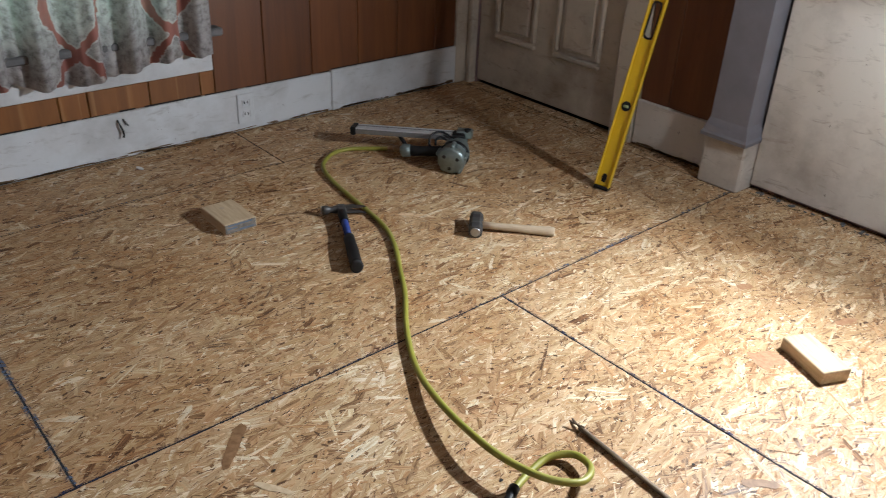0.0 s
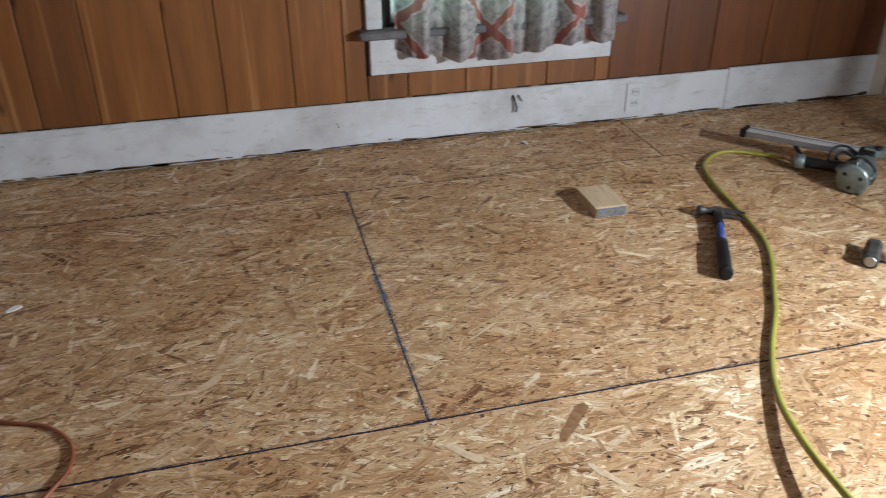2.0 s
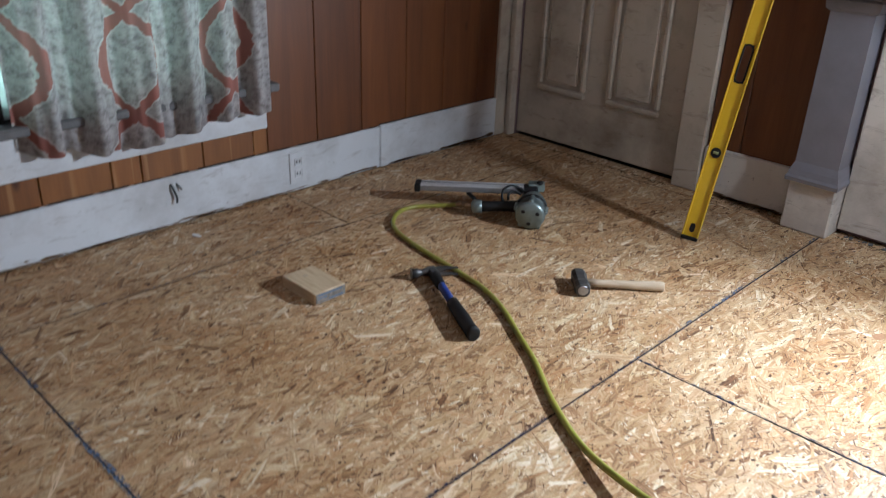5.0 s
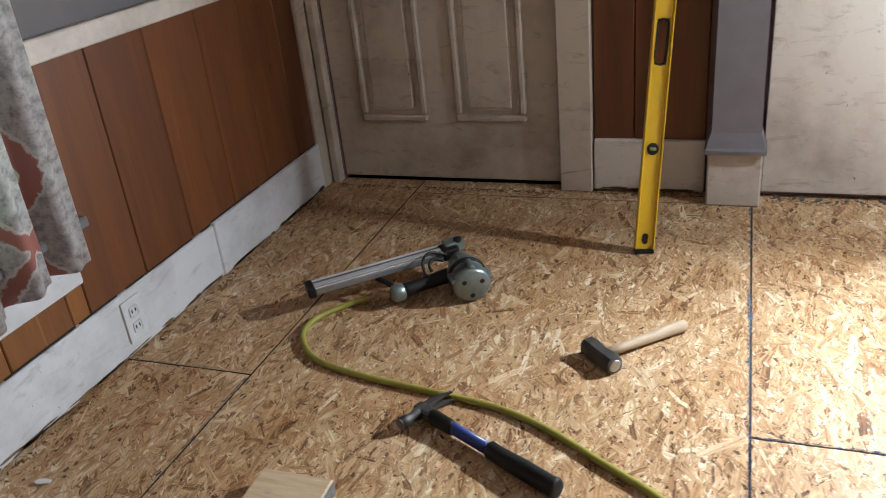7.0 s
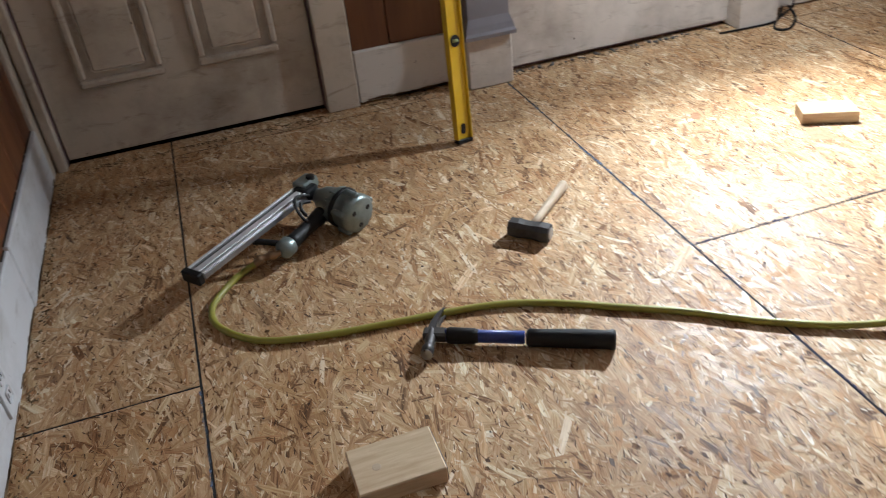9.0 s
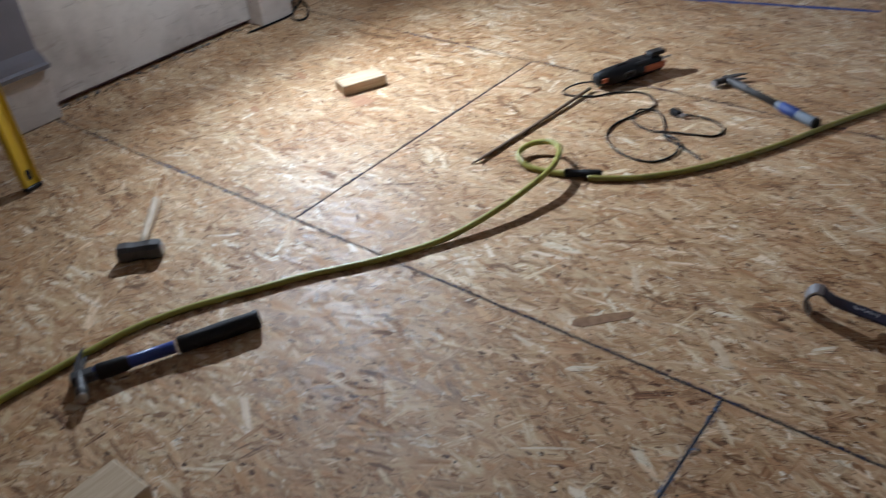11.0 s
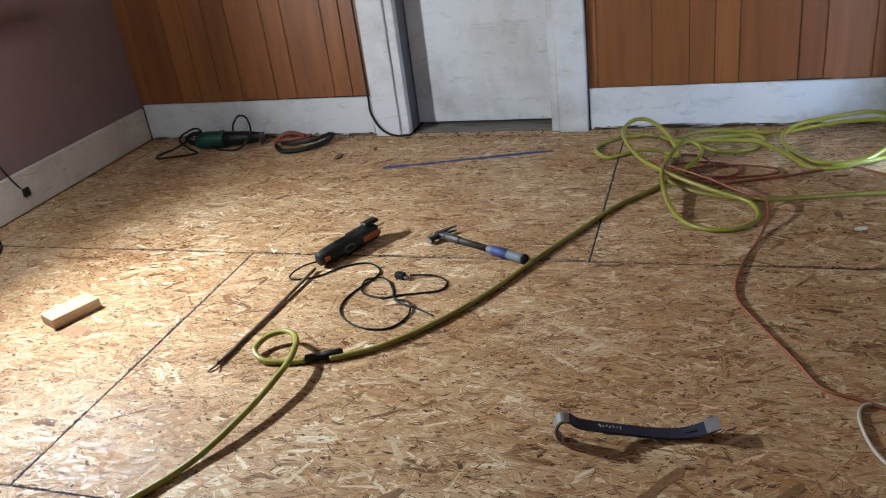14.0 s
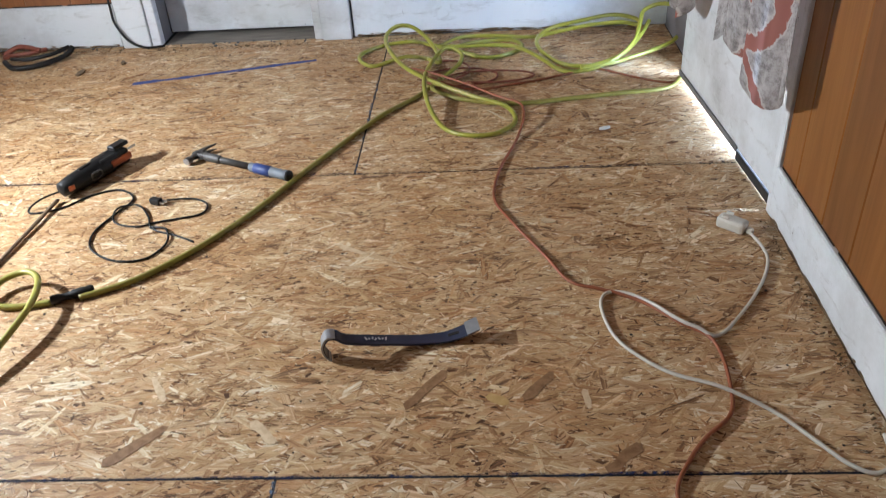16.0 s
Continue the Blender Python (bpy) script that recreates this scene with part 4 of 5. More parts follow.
def strap(path, width, thick, taper=0.0):
    """A flat bar bent along (s, z) in its own xz plane."""
    bm = bmesh.new()
    pts = spline([(x, 0, z) for x, z in path], step=5)
    rings = []
    for i, c in enumerate(pts):
        d = (pts[min(i + 1, len(pts) - 1)] - pts[max(i - 1, 0)]).normalized()
        nrm = Vector((-d.z, 0, d.x))
        t = i / (len(pts) - 1)
        w = width / 2 * (1 + taper * max(0, t - 0.75) * 4)
        h = thick / 2 * (1 - 0.75 * max(0, t - 0.85) / 0.15) * (1 - 0.6 * max(0, 0.1 - t) / 0.1)
        rings.append([bm.verts.new(c + Vector((0, y, 0)) + nrm * k) for y, k in ((-w, -h), (w, -h), (w, h), (-w, h))])
    for r0, r1 in zip(rings, rings[1:]):
        for k in range(4):
            bm.faces.new((r0[k], r0[(k + 1) % 4], r1[(k + 1) % 4], r1[k]))
    bm.faces.new(rings[0][::-1])
    bm.faces.new(rings[-1])
    bmesh.ops.recalc_face_normals(bm, faces=bm.faces[:])
    return bm


part("bar", strap([(0.012, 0.002), (0.0, 0.02), (-0.002, 0.045), (0.010, 0.064), (0.028, 0.064), (0.045, 0.050), (0.075, 0.040), (0.20, 0.014), (0.27, 0.007), (0.31, 0.014), (0.355, 0.032)], 0.033, 0.006, 0.35), "navy", bar)
part("hook_end", strap([(0.0118, 0.003), (-0.0008, 0.02), (-0.0042, 0.045), (0.0085, 0.0672), (0.028, 0.0675)], 0.0338, 0.004), "dark_alu", bar, "worn bare steel hook")
part("blade_end", strap([(0.325, 0.0235), (0.34, 0.0288), (0.3556, 0.0348)], 0.0455, 0.002), "dark_alu", bar, "worn bare steel blade")
part("nail_slot", box(-0.013, 0.013, -0.004, 0.004, 0, 0.0012, 0.0003, None, Matrix.Translation((0.296, 0, 0.0140)) @ pose(0, 0, 0, 0, -12, 0)), "dark", bar, "dark nail slot")
for k in range(7):
    x = 0.095 + 0.0075 * k
    zc = 0.040 - (x - 0.075) * 0.208 + 0.0042
    part("mark", box(-0.0018, 0.0022, -0.006 + 0.002 * (k % 3), 0.005 - 0.003 * (k % 2), 0, 0.0007, 0, None, Matrix.Translation((x, 0, zc)) @ pose(0, 0, 0, 0, 11.7, 0) @ pose(0, 0, 0, 0, 0, 25 - 17 * (k % 4))), "mark", bar, "pale worn printed mark")


def offcut(m, l, w, h, label, tip=None):
    ob = thing("wood_block", m, label, "wood offcut", "offcuts on the floor")
    b = part("block", box(-l / 2, l / 2, -w / 2, w / 2, 0, h, 0.0025), "pine", ob)
    part("knot", lathe([(0, 0.009), (0.0006, 0.008)], (l * 0.22, 0.004, h - 0.0001), (l * 0.22, 0.004, h + 1), 10), "hickory", ob, "small brown knot")
    if tip:
        part("painted_end", box(-l / 2 - 0.0016, -l / 2 + 0.0005, -w / 2 + 0.003, w / 2 - 0.003, 0.003, h - 0.003, 0.0004), tip, ob, "pale sawn end")
        for k, (a, c) in enumerate(((-0.4, 0.05), (0.12, 0.42), (-0.36, 0.4))):
            z0 = h * (0.22 + 0.26 * k)
            part("chalk_bar", box(-l / 2 - 0.0022, -l / 2 - 0.0017, w * a, w * c, z0, z0 + 0.0045), "end_chalk", ob, "blue-black mark on the sawn end")
    return ob


offcut(pose(0.812, 0.888, 0, 0, 0, 90), 0.165, 0.115, 0.038, "pale sawn pine block with blue-marked end", "threshold")
offcut(pose(1.642, -0.742, 0, 0, 0, 66), 0.165, 0.086, 0.038, "pale sawn pine block on the subfloor")

# ---- spirit level leaning on the mantel shelf ----
lv_foot, lv_dir = Vector((2.045, 0.312, 0.002)), Vector((0.185, -0.05, 1.0)).normalized()
level = thing("spirit_level", Matrix.Translation(lv_foot), "long yellow spirit level leaning against the mantel shelf", "spirit level")
lz = lv_dir
lx = Vector((0.30, -0.95, 0.0))
lx = (lx - lz * lx.dot(lz)).normalized()
ly = lz.cross(lx)
level.matrix_basis = Matrix.Translation(lv_foot) @ Matrix((lx, ly, lz)).transposed().to_4x4()
W2, D2, LEN = 0.029, 0.0125, 1.22
for z0, z1 in ((0.012, 0.566), (0.694, LEN - 0.012)):
    part("web", box(-W2 + 0.004, W2 - 0.004, -0.003, 0.003, z0, z1, 0.0005), "level_yellow", level)
for s in (-1, 1):
    part("web", box(*sorted((s * 0.0165, s * (W2 - 0.004))), -0.003, 0.003, 0.5665, 0.6935, 0.0005), "level_yellow", level)
for s in (-1, 1):
    part("flange", box(*sorted((s * W2, s * (W2 - 0.0045))), -D2, D2, 0.012, LEN - 0.012, 0.0012), "level_yellow", level)
for z0 in (0.0, LEN - 0.012):
    part("end_cap", box(-W2, W2, -D2, D2, z0, z0 + 0.0118, 0.0015), "black_plastic", level, "black end cap")


def slot(z, half, r, name):
    """A rounded slot through the web with a dark rim."""
    for side in (-1, 1):
        out = [(r * math.cos(a) , half * (1 if math.sin(a) >= 0 else -1) + r * math.sin(a)) for a in [k * math.pi / 8 + 0.001 for k in range(16)]]
        bm = bmesh.new()
        f = bm.faces.new([bm.verts.new((x, side * 0.0036, z + y)) for x, y in out])
        r2 = bmesh.ops.extrude_face_region(bm, geom=[f])
        bmesh.ops.translate(bm, vec=(0, side * 0.0016, 0), verts=[v for v in r2["geom"] if isinstance(v, bmesh.types.BMVert)])
        bmesh.ops.recalc_face_normals(bm, faces=bm.faces[:])
        part(name, bm, "black_plastic", level, "black rimmed slot")


slot(0.045, 0.008, 0.009, "vial_housing")
rim = [(0.0165 * math.cos(a), 0, 0.63 + (0.047 if math.sin(a) >= 0 else -0.047) + 0.0165 * math.sin(a)) for a in [k * math.pi / 8 + 0.001 for k in range(17)]]
part("hand_hole", tube(rim, 0.0042, 8, 3), "black_plastic", level, "black rim of the hand hole")
slot(0.322, 0.001, 0.0175, "vial_housing")
for side in (-1, 1):
    part("vial", lathe([(0, 0.003), (0.001, 0.0055), (0.018, 0.0055), (0.019, 0.003)], (-0.0095, side * 0.0062, 0.322), (1, side * 0.0062, 0.322), 10), "vial", level, "green glass vial", True)

# ---- framing nailer ----
nailer = thing("nail_gun", pose(1.70, 0.88, 0), "silver pneumatic framing nail gun lying on its side", "nail gun")


def nl(*p):
    return Vector(p) - Vector((1.70, 0.88, 0))


cap, nose = nl(1.662, 0.742, 0.057), nl(1.80, 0.832, 0.072)
head = part("motor_housing", lathe([(0.0, 0.046), (0.006, 0.053), (0.02, 0.055), (0.03, 0.055), (0.034, 0.051), (0.06, 0.052), (0.064, 0.056), (0.085, 0.055), (0.092, 0.046), (0.135, 0.038), (0.16, 0.022), (0.20, 0.016)], cap, nose, 26), "cast", nailer, "grey cast metal housing", True)
d = (nose - cap).normalized()
q = d.to_track_quat("Z", "Y").to_matrix()
for a in (35, 155, 275):
    c = cap + q @ Vector((0.03 * math.cos(radians(a)), 0.03 * math.sin(radians(a)), 0))
    part("exhaust_hole", lathe([(0, 0.0075), (0.0008, 0.007)], c - d * 0.0004, c - d * 0.1, 12), "dark", head, "dark exhaust hole")
part("collar", lathe([(0, 0.0545), (0.003, 0.0575), (0.012, 0.0575), (0.015, 0.0545)], cap + d * 0.058, nose + d, 26), "black_plastic", nailer, "black rubber collar", True)
for a in (20, 92, 164, 236, 308):
    c = cap + d * 0.01 + q @ Vector((0.055 * math.cos(radians(a)), 0.055 * math.sin(radians(a)), 0))
    part("bolt_boss", lathe([(0, 0.007), (0.004, 0.0095), (0.04, 0.0095), (0.045, 0.006)], c, c + d, 10), "cast", head, "", True)
m0, m1 = nl(1.535, 1.20, 0.076), nl(1.815, 0.862, 0.088)
md = (m1 - m0).normalized()
mq = Matrix((md, Vector((0, 0, 1)).cross(md).normalized(), md.cross(Vector((0, 0, 1)).cross(md)).normalized())).transposed().to_4x4()
mm = Matrix.Translation(m0) @ mq
ml = (m1 - m0).length
part("magazine", box(0.018, ml, -0.029, 0.029, -0.010, 0.010, 0.003, None, mm), "dark_alu", nailer, "brushed aluminium magazine")
for y, w in ((-0.024, 0.004), (-0.004, 0.010), (0.024, 0.004)):
    part("magazine_rail", box(0.018, ml - 0.01, y - w, y + w, 0.0102, 0.0135, 0.001, None, mm), "alu", nailer)
part("magazine_slot", box(0.03, ml - 0.03, 0.007, 0.012, 0.0101, 0.0112, 0, None, mm), "dark", nailer, "dark feed slot")
part("magazine_end", box(-0.004, 0.0178, -0.031, 0.031, -0.016, 0.017, 0.004, None, mm), "black_plastic", nailer, "black magazine end cap")
part("nose_bracket", box(ml - 0.03, ml + 0.025, -0.032, 0.022, -0.02, 0.018, 0.008, None, mm, 2), "black_plastic", nailer, "black nose bracket")
g0, g1 = nl(1.73, 0.838, 0.05), nl(1.62, 0.955, 0.043)
part("handle", lathe([(0, 0.024), (0.02, 0.022), (0.08, 0.019), (0.13, 0.020), (0.15, 0.0215)], g0, g1, 16), "black", nailer, "black rubber handle", True)
gd = (g1 - g0).normalized()
part("handle_cap", lathe([(0, 0.022), (0.004, 0.026), (0.03, 0.026), (0.036, 0.021), (0.042, 0.012)], g0 + gd * 0.145, g1 + gd, 18), "cast", nailer, "silver end cap", True)
part("air_fitting", lathe([(0, 0.008), (0.012, 0.0085), (0.013, 0.0125), (0.03, 0.0125), (0.032, 0.009), (0.05, 0.009), (0.052, 0.011), (0.062, 0.011)], g0 + gd * 0.187, nl(1.606, 1.03, 0.036), 14), "brass", nailer, "dull brass air fitting", True)
part("trigger", tube([nl(1.752, 0.86, 0.085), nl(1.735, 0.885, 0.095), nl(1.715, 0.89, 0.085), nl(1.705, 0.88, 0.07)], 0.005, 8), "black_plastic", nailer, "black trigger")
part("trigger_guard", tube([nl(1.775, 0.858, 0.092), nl(1.745, 0.895, 0.112), nl(1.705, 0.905, 0.105), nl(1.682, 0.893, 0.078), nl(1.69, 0.88, 0.06)], 0.0045, 8), "black_plastic", nailer, "black trigger guard")
part("nose_plate", box(ml - 0.012, ml + 0.05, -0.012, 0.034, -0.006, 0.026, 0.005, None, mm, 2), "cast", nailer, "grey cast nose plate")
part("depth_wheel", lathe([(0, 0.010), (0.002, 0.013), (0.012, 0.013), (0.014, 0.010)], m1 + md * 0.03 + Vector((0, 0, 0.02)), m1 + md * 0.03 + Vector((0, 0, 0.1)), 12), "black_plastic", nailer, "black depth wheel", True)
for a in (55, 80, 105, 130):
    # cooling ribs over the top of the housing
    c = cap + q @ Vector((0.053 * math.cos(radians(a - 60)), 0.053 * math.sin(radians(a - 60)), 0))
    part("rib", tube([c + d * 0.064, c + d * 0.075, c + d * 0.092], 0.004, 6, 3), "cast", head)
part("ferrule", lathe([(0, 0.0095), (0.002, 0.0108), (0.022, 0.0108), (0.024, 0.0095)], nl(1.604, 1.022, 0.035), nl(1.60, 1.075, 0.016), 12), "brass", nailer, "crimped brass hose ferrule", True)
part("magazine_brace", tube([nl(1.63, 0.965, 0.05), nl(1.64, 1.0, 0.06), nl(1.65, 1.035, 0.066)], 0.008, 8), "black_plastic", nailer)

# ---- black corded tool with a long dark stick ----
tool = thing("corded_tool", pose(0.86, -1.27, 0, 0, 0, 0), "black and orange corded hand tool with its flex", "power tool")


def tl(x, y, z):
    return Vector((x - 0.86, y + 1.27, z))


b0, b1 = tl(0.905, -1.115, 0.033), tl(0.79, -1.365, 0.033)
part("body", lathe([(0, 0.014), (0.006, 0.024), (0.05, 0.030), (0.10, 0.032), (0.17, 0.033), (0.20, 0.033), (0.205, 0.028)], b0, b1, 16, None, 1.0), "black_plastic", tool, "black plastic body", True)
bd = (b1 - b0).normalized()
bq = Matrix((bd, Vector((0, 0, 1)).cross(bd).normalized(), Vector((0, 0, 1)))).transposed().to_4x4()
bmx = Matrix.Translation(b0) @ bq
part("jaw_housing", box(0.15, 0.268, -0.029, 0.027, -0.022, 0.030, 0.008, None, bmx, 2), "black_plastic", tool)
part("side_panel", box(0.185, 0.272, -0.034, -0.0275, -0.010, 0.014, 0.004, None, bmx), "orange_plastic", tool, "orange side panel")
part("blade_guard", box(0.22, 0.285, -0.018, 0.014, 0.032, 0.046, 0.003, None, bmx), "black_plastic", tool)
part("trigger_guard", tube([bmx @ Vector(p) for p in ((0.10, -0.031, -0.008), (0.102, -0.034, 0.010), (0.12, -0.035, 0.013), (0.137, -0.035, 0.010), (0.139, -0.034, -0.006), (0.12, -0.034, -0.011), (0.10, -0.031, -0.008))], 0.0028, 6), "dark_steel", tool, "grey trigger surround")
part("blade", box(0.27, 0.31, -0.016, -0.0145, 0.012, 0.02, 0, None, bmx), "steel", tool, "short steel blade")
part("switch", box(0.08, 0.13, -0.008, 0.008, 0.024, 0.034, 0.003, None, bmx), "black", tool, "black slide switch")
part("badge", box(0.012, 0.034, -0.029, -0.02, -0.006, 0.010, 0.002, None, bmx), "orange_plastic", tool, "small orange badge")
flex = [(0.908, -1.112, 0.03), (0.945, -1.075, 0.03), (0.98, -1.05, 0.012), (0.97, -1.03), (0.915, -1.04), (0.87, -1.07), (0.82, -1.13), (0.74, -1.16), (0.675, -1.10), (0.70, -1.01), (0.725, -0.91), (0.70, -0.825), (0.615, -0.762), (0.525, -0.765),
        (0.488, -0.84), (0.51, -0.91, 0.009), (0.565, -0.935), (0.59, -0.99), (0.64, -1.05, 0.009), (0.70, -1.035, 0.009), (0.685, -0.965), (0.61, -0.935), (0.545, -0.96), (0.49, -0.975), (0.43, -1.0), (0.43, -1.055), (0.485, -1.09), (0.56, -1.075, 0.01)]
part("flex", tube([tl(*p) for p in on_floor(flex, 0.0038)], 0.0031, 8), "black", tool, "coiled black flex")
part("flex_tail", tube([tl(*p) for p in on_floor([(0.565, -0.93), (0.53, -0.905), (0.47, -0.88), (0.41, -0.845)], 0.0038)], 0.0031, 8), "black", tool)
pmx = Matrix.Translation(tl(0.59, -1.068, 0.0)) @ pose(0, 0, 0, 0, 0, 160)
part("plug", box(-0.02, 0.018, -0.011, 0.011, 0.001, 0.022, 0.005, None, pmx, 2), "black", tool, "black two-pin plug")
for s in (-0.006, 0.006):
    part("prong", box(0.018, 0.034, s - 0.002, s + 0.002, 0.009, 0.015, 0, None, pmx), "steel", tool, "steel plug prong")

stick = thing("wooden_stick", pose(0.957, -0.53, 0), "dark stained wooden stick split at the tip", "stick")
part("shaft", tube([(0, 0.0, 0.007), (-0.012, -0.14, 0.007), (-0.027, -0.32, 0.008), (-0.045, -0.565, 0.012)], 0.0068, 7, 5, None, 0.7), "rod", stick)
part("splinter", tube([(-0.006, -0.02, 0.012), (0.006, 0.02, 0.006), (0.014, 0.035, 0.003)], 0.003, 5, 3), "rod", stick, "split tip")
part("splinter", tube([(0.004, -0.01, 0.012), (-0.004, 0.018, 0.012), (-0.006, 0.028, 0.014)], 0.0025, 5, 3), "rod", stick, "split tip")

# ---- green saw and clamp in the far corner ----
saw = thing("reciprocating_saw", pose(2.0, -2.36, 0), "dark green corded saw lying by the baseboard", "power saw")


def sl(x, y, z):
    return Vector((x - 2.0, y + 2.36, z))


part("body", lathe([(0, 0.02), (0.008, 0.038), (0.06, 0.043), (0.13, 0.04), (0.15, 0.045), (0.155, 0.04)], sl(2.15, -2.34, 0.046), sl(1.98, -2.37, 0.046), 18, None, 1.05), "green", saw, "dark green motor housing", True)
part("gear_case", lathe([(0, 0.038), (0.06, 0.036), (0.14, 0.031), (0.19, 0.024), (0.20, 0.018)], sl(2.0, -2.367, 0.046), sl(1.8, -2.40, 0.042), 16), "black", saw, "black rubber gear case", True)
part("shoe", box(-0.205, -0.193, -0.055, -0.005, 0.008, 0.065, 0.003), "dark_steel", saw, "steel shoe")
part("handle_ring", tube([sl(2.16, -2.34, 0.03), sl(2.20, -2.33, 0.06), sl(2.16, -2.33, 0.085), sl(2.11, -2.34, 0.09)], 0.011, 10), "black", saw)
cable = [sl(2.20, -2.33, 0.05), sl(2.27, -2.30, 0.02), sl(2.33, -2.26, 0.006), sl(2.31, -2.20, 0.006), sl(2.22, -2.22, 0.006), sl(2.12, -2.27, 0.006), sl(2.18, -2.30, 0.02), sl(2.24, -2.32, 0.06), sl(2.22, -2.36, 0.085), sl(2.15, -2.38, 0.095), sl(2.05, -2.32, 0.02), sl(1.95, -2.30, 0.006), sl(1.88, -2.31, 0.02), sl(1.84, -2.36, 0.08), sl(1.87, -2.40, 0.14), sl(1.92, -2.41, 0.15), sl(1.955, -2.40, 0.11), sl(1.96, -2.39, 0.07)]
part("flex", tube(cable, 0.005, 8), "black", saw, "black flex in loops")

clamp = thing("hand_clamp", pose(1.58, -2.36, 0), "dark clamp with red-brown handles on the floor", "clamp")
part("handle", tube([(0.15, -0.04, 0.02), (0.10, -0.07, 0.045), (0.05, -0.06, 0.05), (-0.03, -0.03, 0.042)], 0.011, 8), "red_brown", clamp, "red-brown handle")
part("handle", tube([(0.15, -0.04, 0.012), (0.09, -0.01, 0.03), (0.02, -0.02, 0.034), (-0.05, -0.05, 0.04)], 0.010, 8), "red_brown", clamp, "red-brown handle")
part("jaw", tube([(0.12, 0.02, 0.012), (0.04, 0.10, 0.012), (-0.06, 0.08, 0.014), (-0.15, 0.0, 0.025), (-0.175, -0.04, 0.05)], 0.012, 8), "black", clamp)
part("jaw", tube([(0.08, 0.03, 0.03), (0.0, 0.05, 0.032), (-0.1, 0.02, 0.04), (-0.165, -0.03, 0.055)], 0.009, 8), "black", clamp)

# ---- wires, outlets, scraps ----
wire = thing("black_cable", pose(2.5, -1.25, 0), "thin black cables hanging from the mantel to the floor", "cable")


def wl(x, y, z):
    return Vector((x - 2.5, y + 1.25, z))


part("cable", tube([wl(2.40, -1.22, 0.875), wl(2.47, -1.23, 0.72), wl(2.515, -1.25, 0.46), wl(2.53, -1.255, 0.22), wl(2.53, -1.30, 0.08), wl(2.53, -1.31, 0.012), wl(2.44, -1.17, 0.006), wl(2.36, -1.10, 0.006), wl(2.33, -1.14, 0.006), wl(2.42, -1.24, 0.006), wl(2.52, -1.28, 0.02)], 0.0045, 8), "black", wire)
part("cable", tube([wl(2.42, -1.27, 0.875), wl(2.50, -1.30, 0.76), wl(2.535, -1.37, 0.50), wl(2.54, -1.50, 0.20), wl(2.553, -1.57, 0.09)], 0.0045, 8), "black", wire)
part("cable", tube([wl(2.545, -1.27, 0.012), wl(2.43, -1.155, 0.006), wl(2.42, -1.02, 0.006), wl(2.43, -0.9, 0.006)], 0.0045, 8), "black", wire)
part("plug", box(0.036, 0.058, -0.34, -0.30, 0.07, 0.11, 0.006), "black", wire, "black plug in the outlet")

wire2 = thing("door_cable", pose(1.205, -2.488, 0), "black cable run down beside the door casing", "cable")
part("cable", tube([(0.03, 0.006, 2.0), (0.027, 0.006, 0.9), (0.022, 0.006, 0.45), (0.02, 0.008, 0.2), (0.015, 0.014, 0.12), (-0.03, 0.018, 0.04), (-0.10, 0.02, 0.008), (-0.18, 0.0, 0.006)], 0.0055, 8), "black", wire2)
part("clip", box(0.010, 0.028, 0.004, 0.016, 0.118, 0.130, 0.002), "white_cord", wire2, "white cable clip")

outlet = thing("wall_outlet", pose(1.27, 1.596, 0.102), "painted-over double wall outlet set in the baseboard", "outlet")
part("plate", box(-0.037, 0.037, -0.0025, 0.006, -0.062, 0.062, 0.001), "outlet", outlet)
for z in (-0.024, 0.024):
    r = part("receptacle", box(-0.017, 0.017, -0.0045, -0.002, z - 0.016, z + 0.016, 0.004), "outlet", outlet)
    for s in (-0.007, 0.007):
        part("slot", box(s - 0.002, s + 0.002, -0.0052, -0.004, z - 0.004, z + 0.007), "dark", r, "dark slot")

hook = thing("cable_stub", pose(0.738, 1.6, 0.128), "short dark wire stub sticking out of the baseboard", "wire")
part("wire", tube([(0, 0, 0.03), (0.003, -0.012, 0.015), (0.012, -0.014, -0.015), (0.008, -0.02, -0.035)], 0.004, 7), "black", hook)
part("wire", tube([(0.022, 0, 0.03), (0.028, -0.008, 0.018), (0.036, -0.010, 0.005)], 0.003, 7), "sill", hook)

rng = random.Random(21)
for x, y, s, mt, lab in ((0.75, 1.475, 0.018, "paper", "tiny white paint flake on the floor"), (-0.82, -1.485, 0.02, "paper", "small white paper scrap on the floor"), (-0.588, -0.905, 0.018, "pine", "small pale wood splinter on the floor"),
                         (-0.98, 0.72, 0.02, "paper", "small white paper scrap on the floor"), (1.30, -2.2, 0.03, "rod", "small dark wood splinter on the floor"), (1.15, -2.3, 0.02, "rod", "small dark wood splinter on the floor")):
    pts = [(s * (1 + 0.3 * rng.random()) * math.cos(a), 0.45 * s * math.sin(a) * (1 + 0.4 * rng.random())) for a in (0.2, 1.3, 2.6, 3.5, 4.6, 5.6)]
    ob = linked("scrap", prism(pts, 0.0, 0.004), mt)
    ob.matrix_basis = pose(x, y, 0.002, 0, 0, rng.uniform(0, 180))
    tagged(ob, label=lab, category="scrap", group="scraps on the floor")

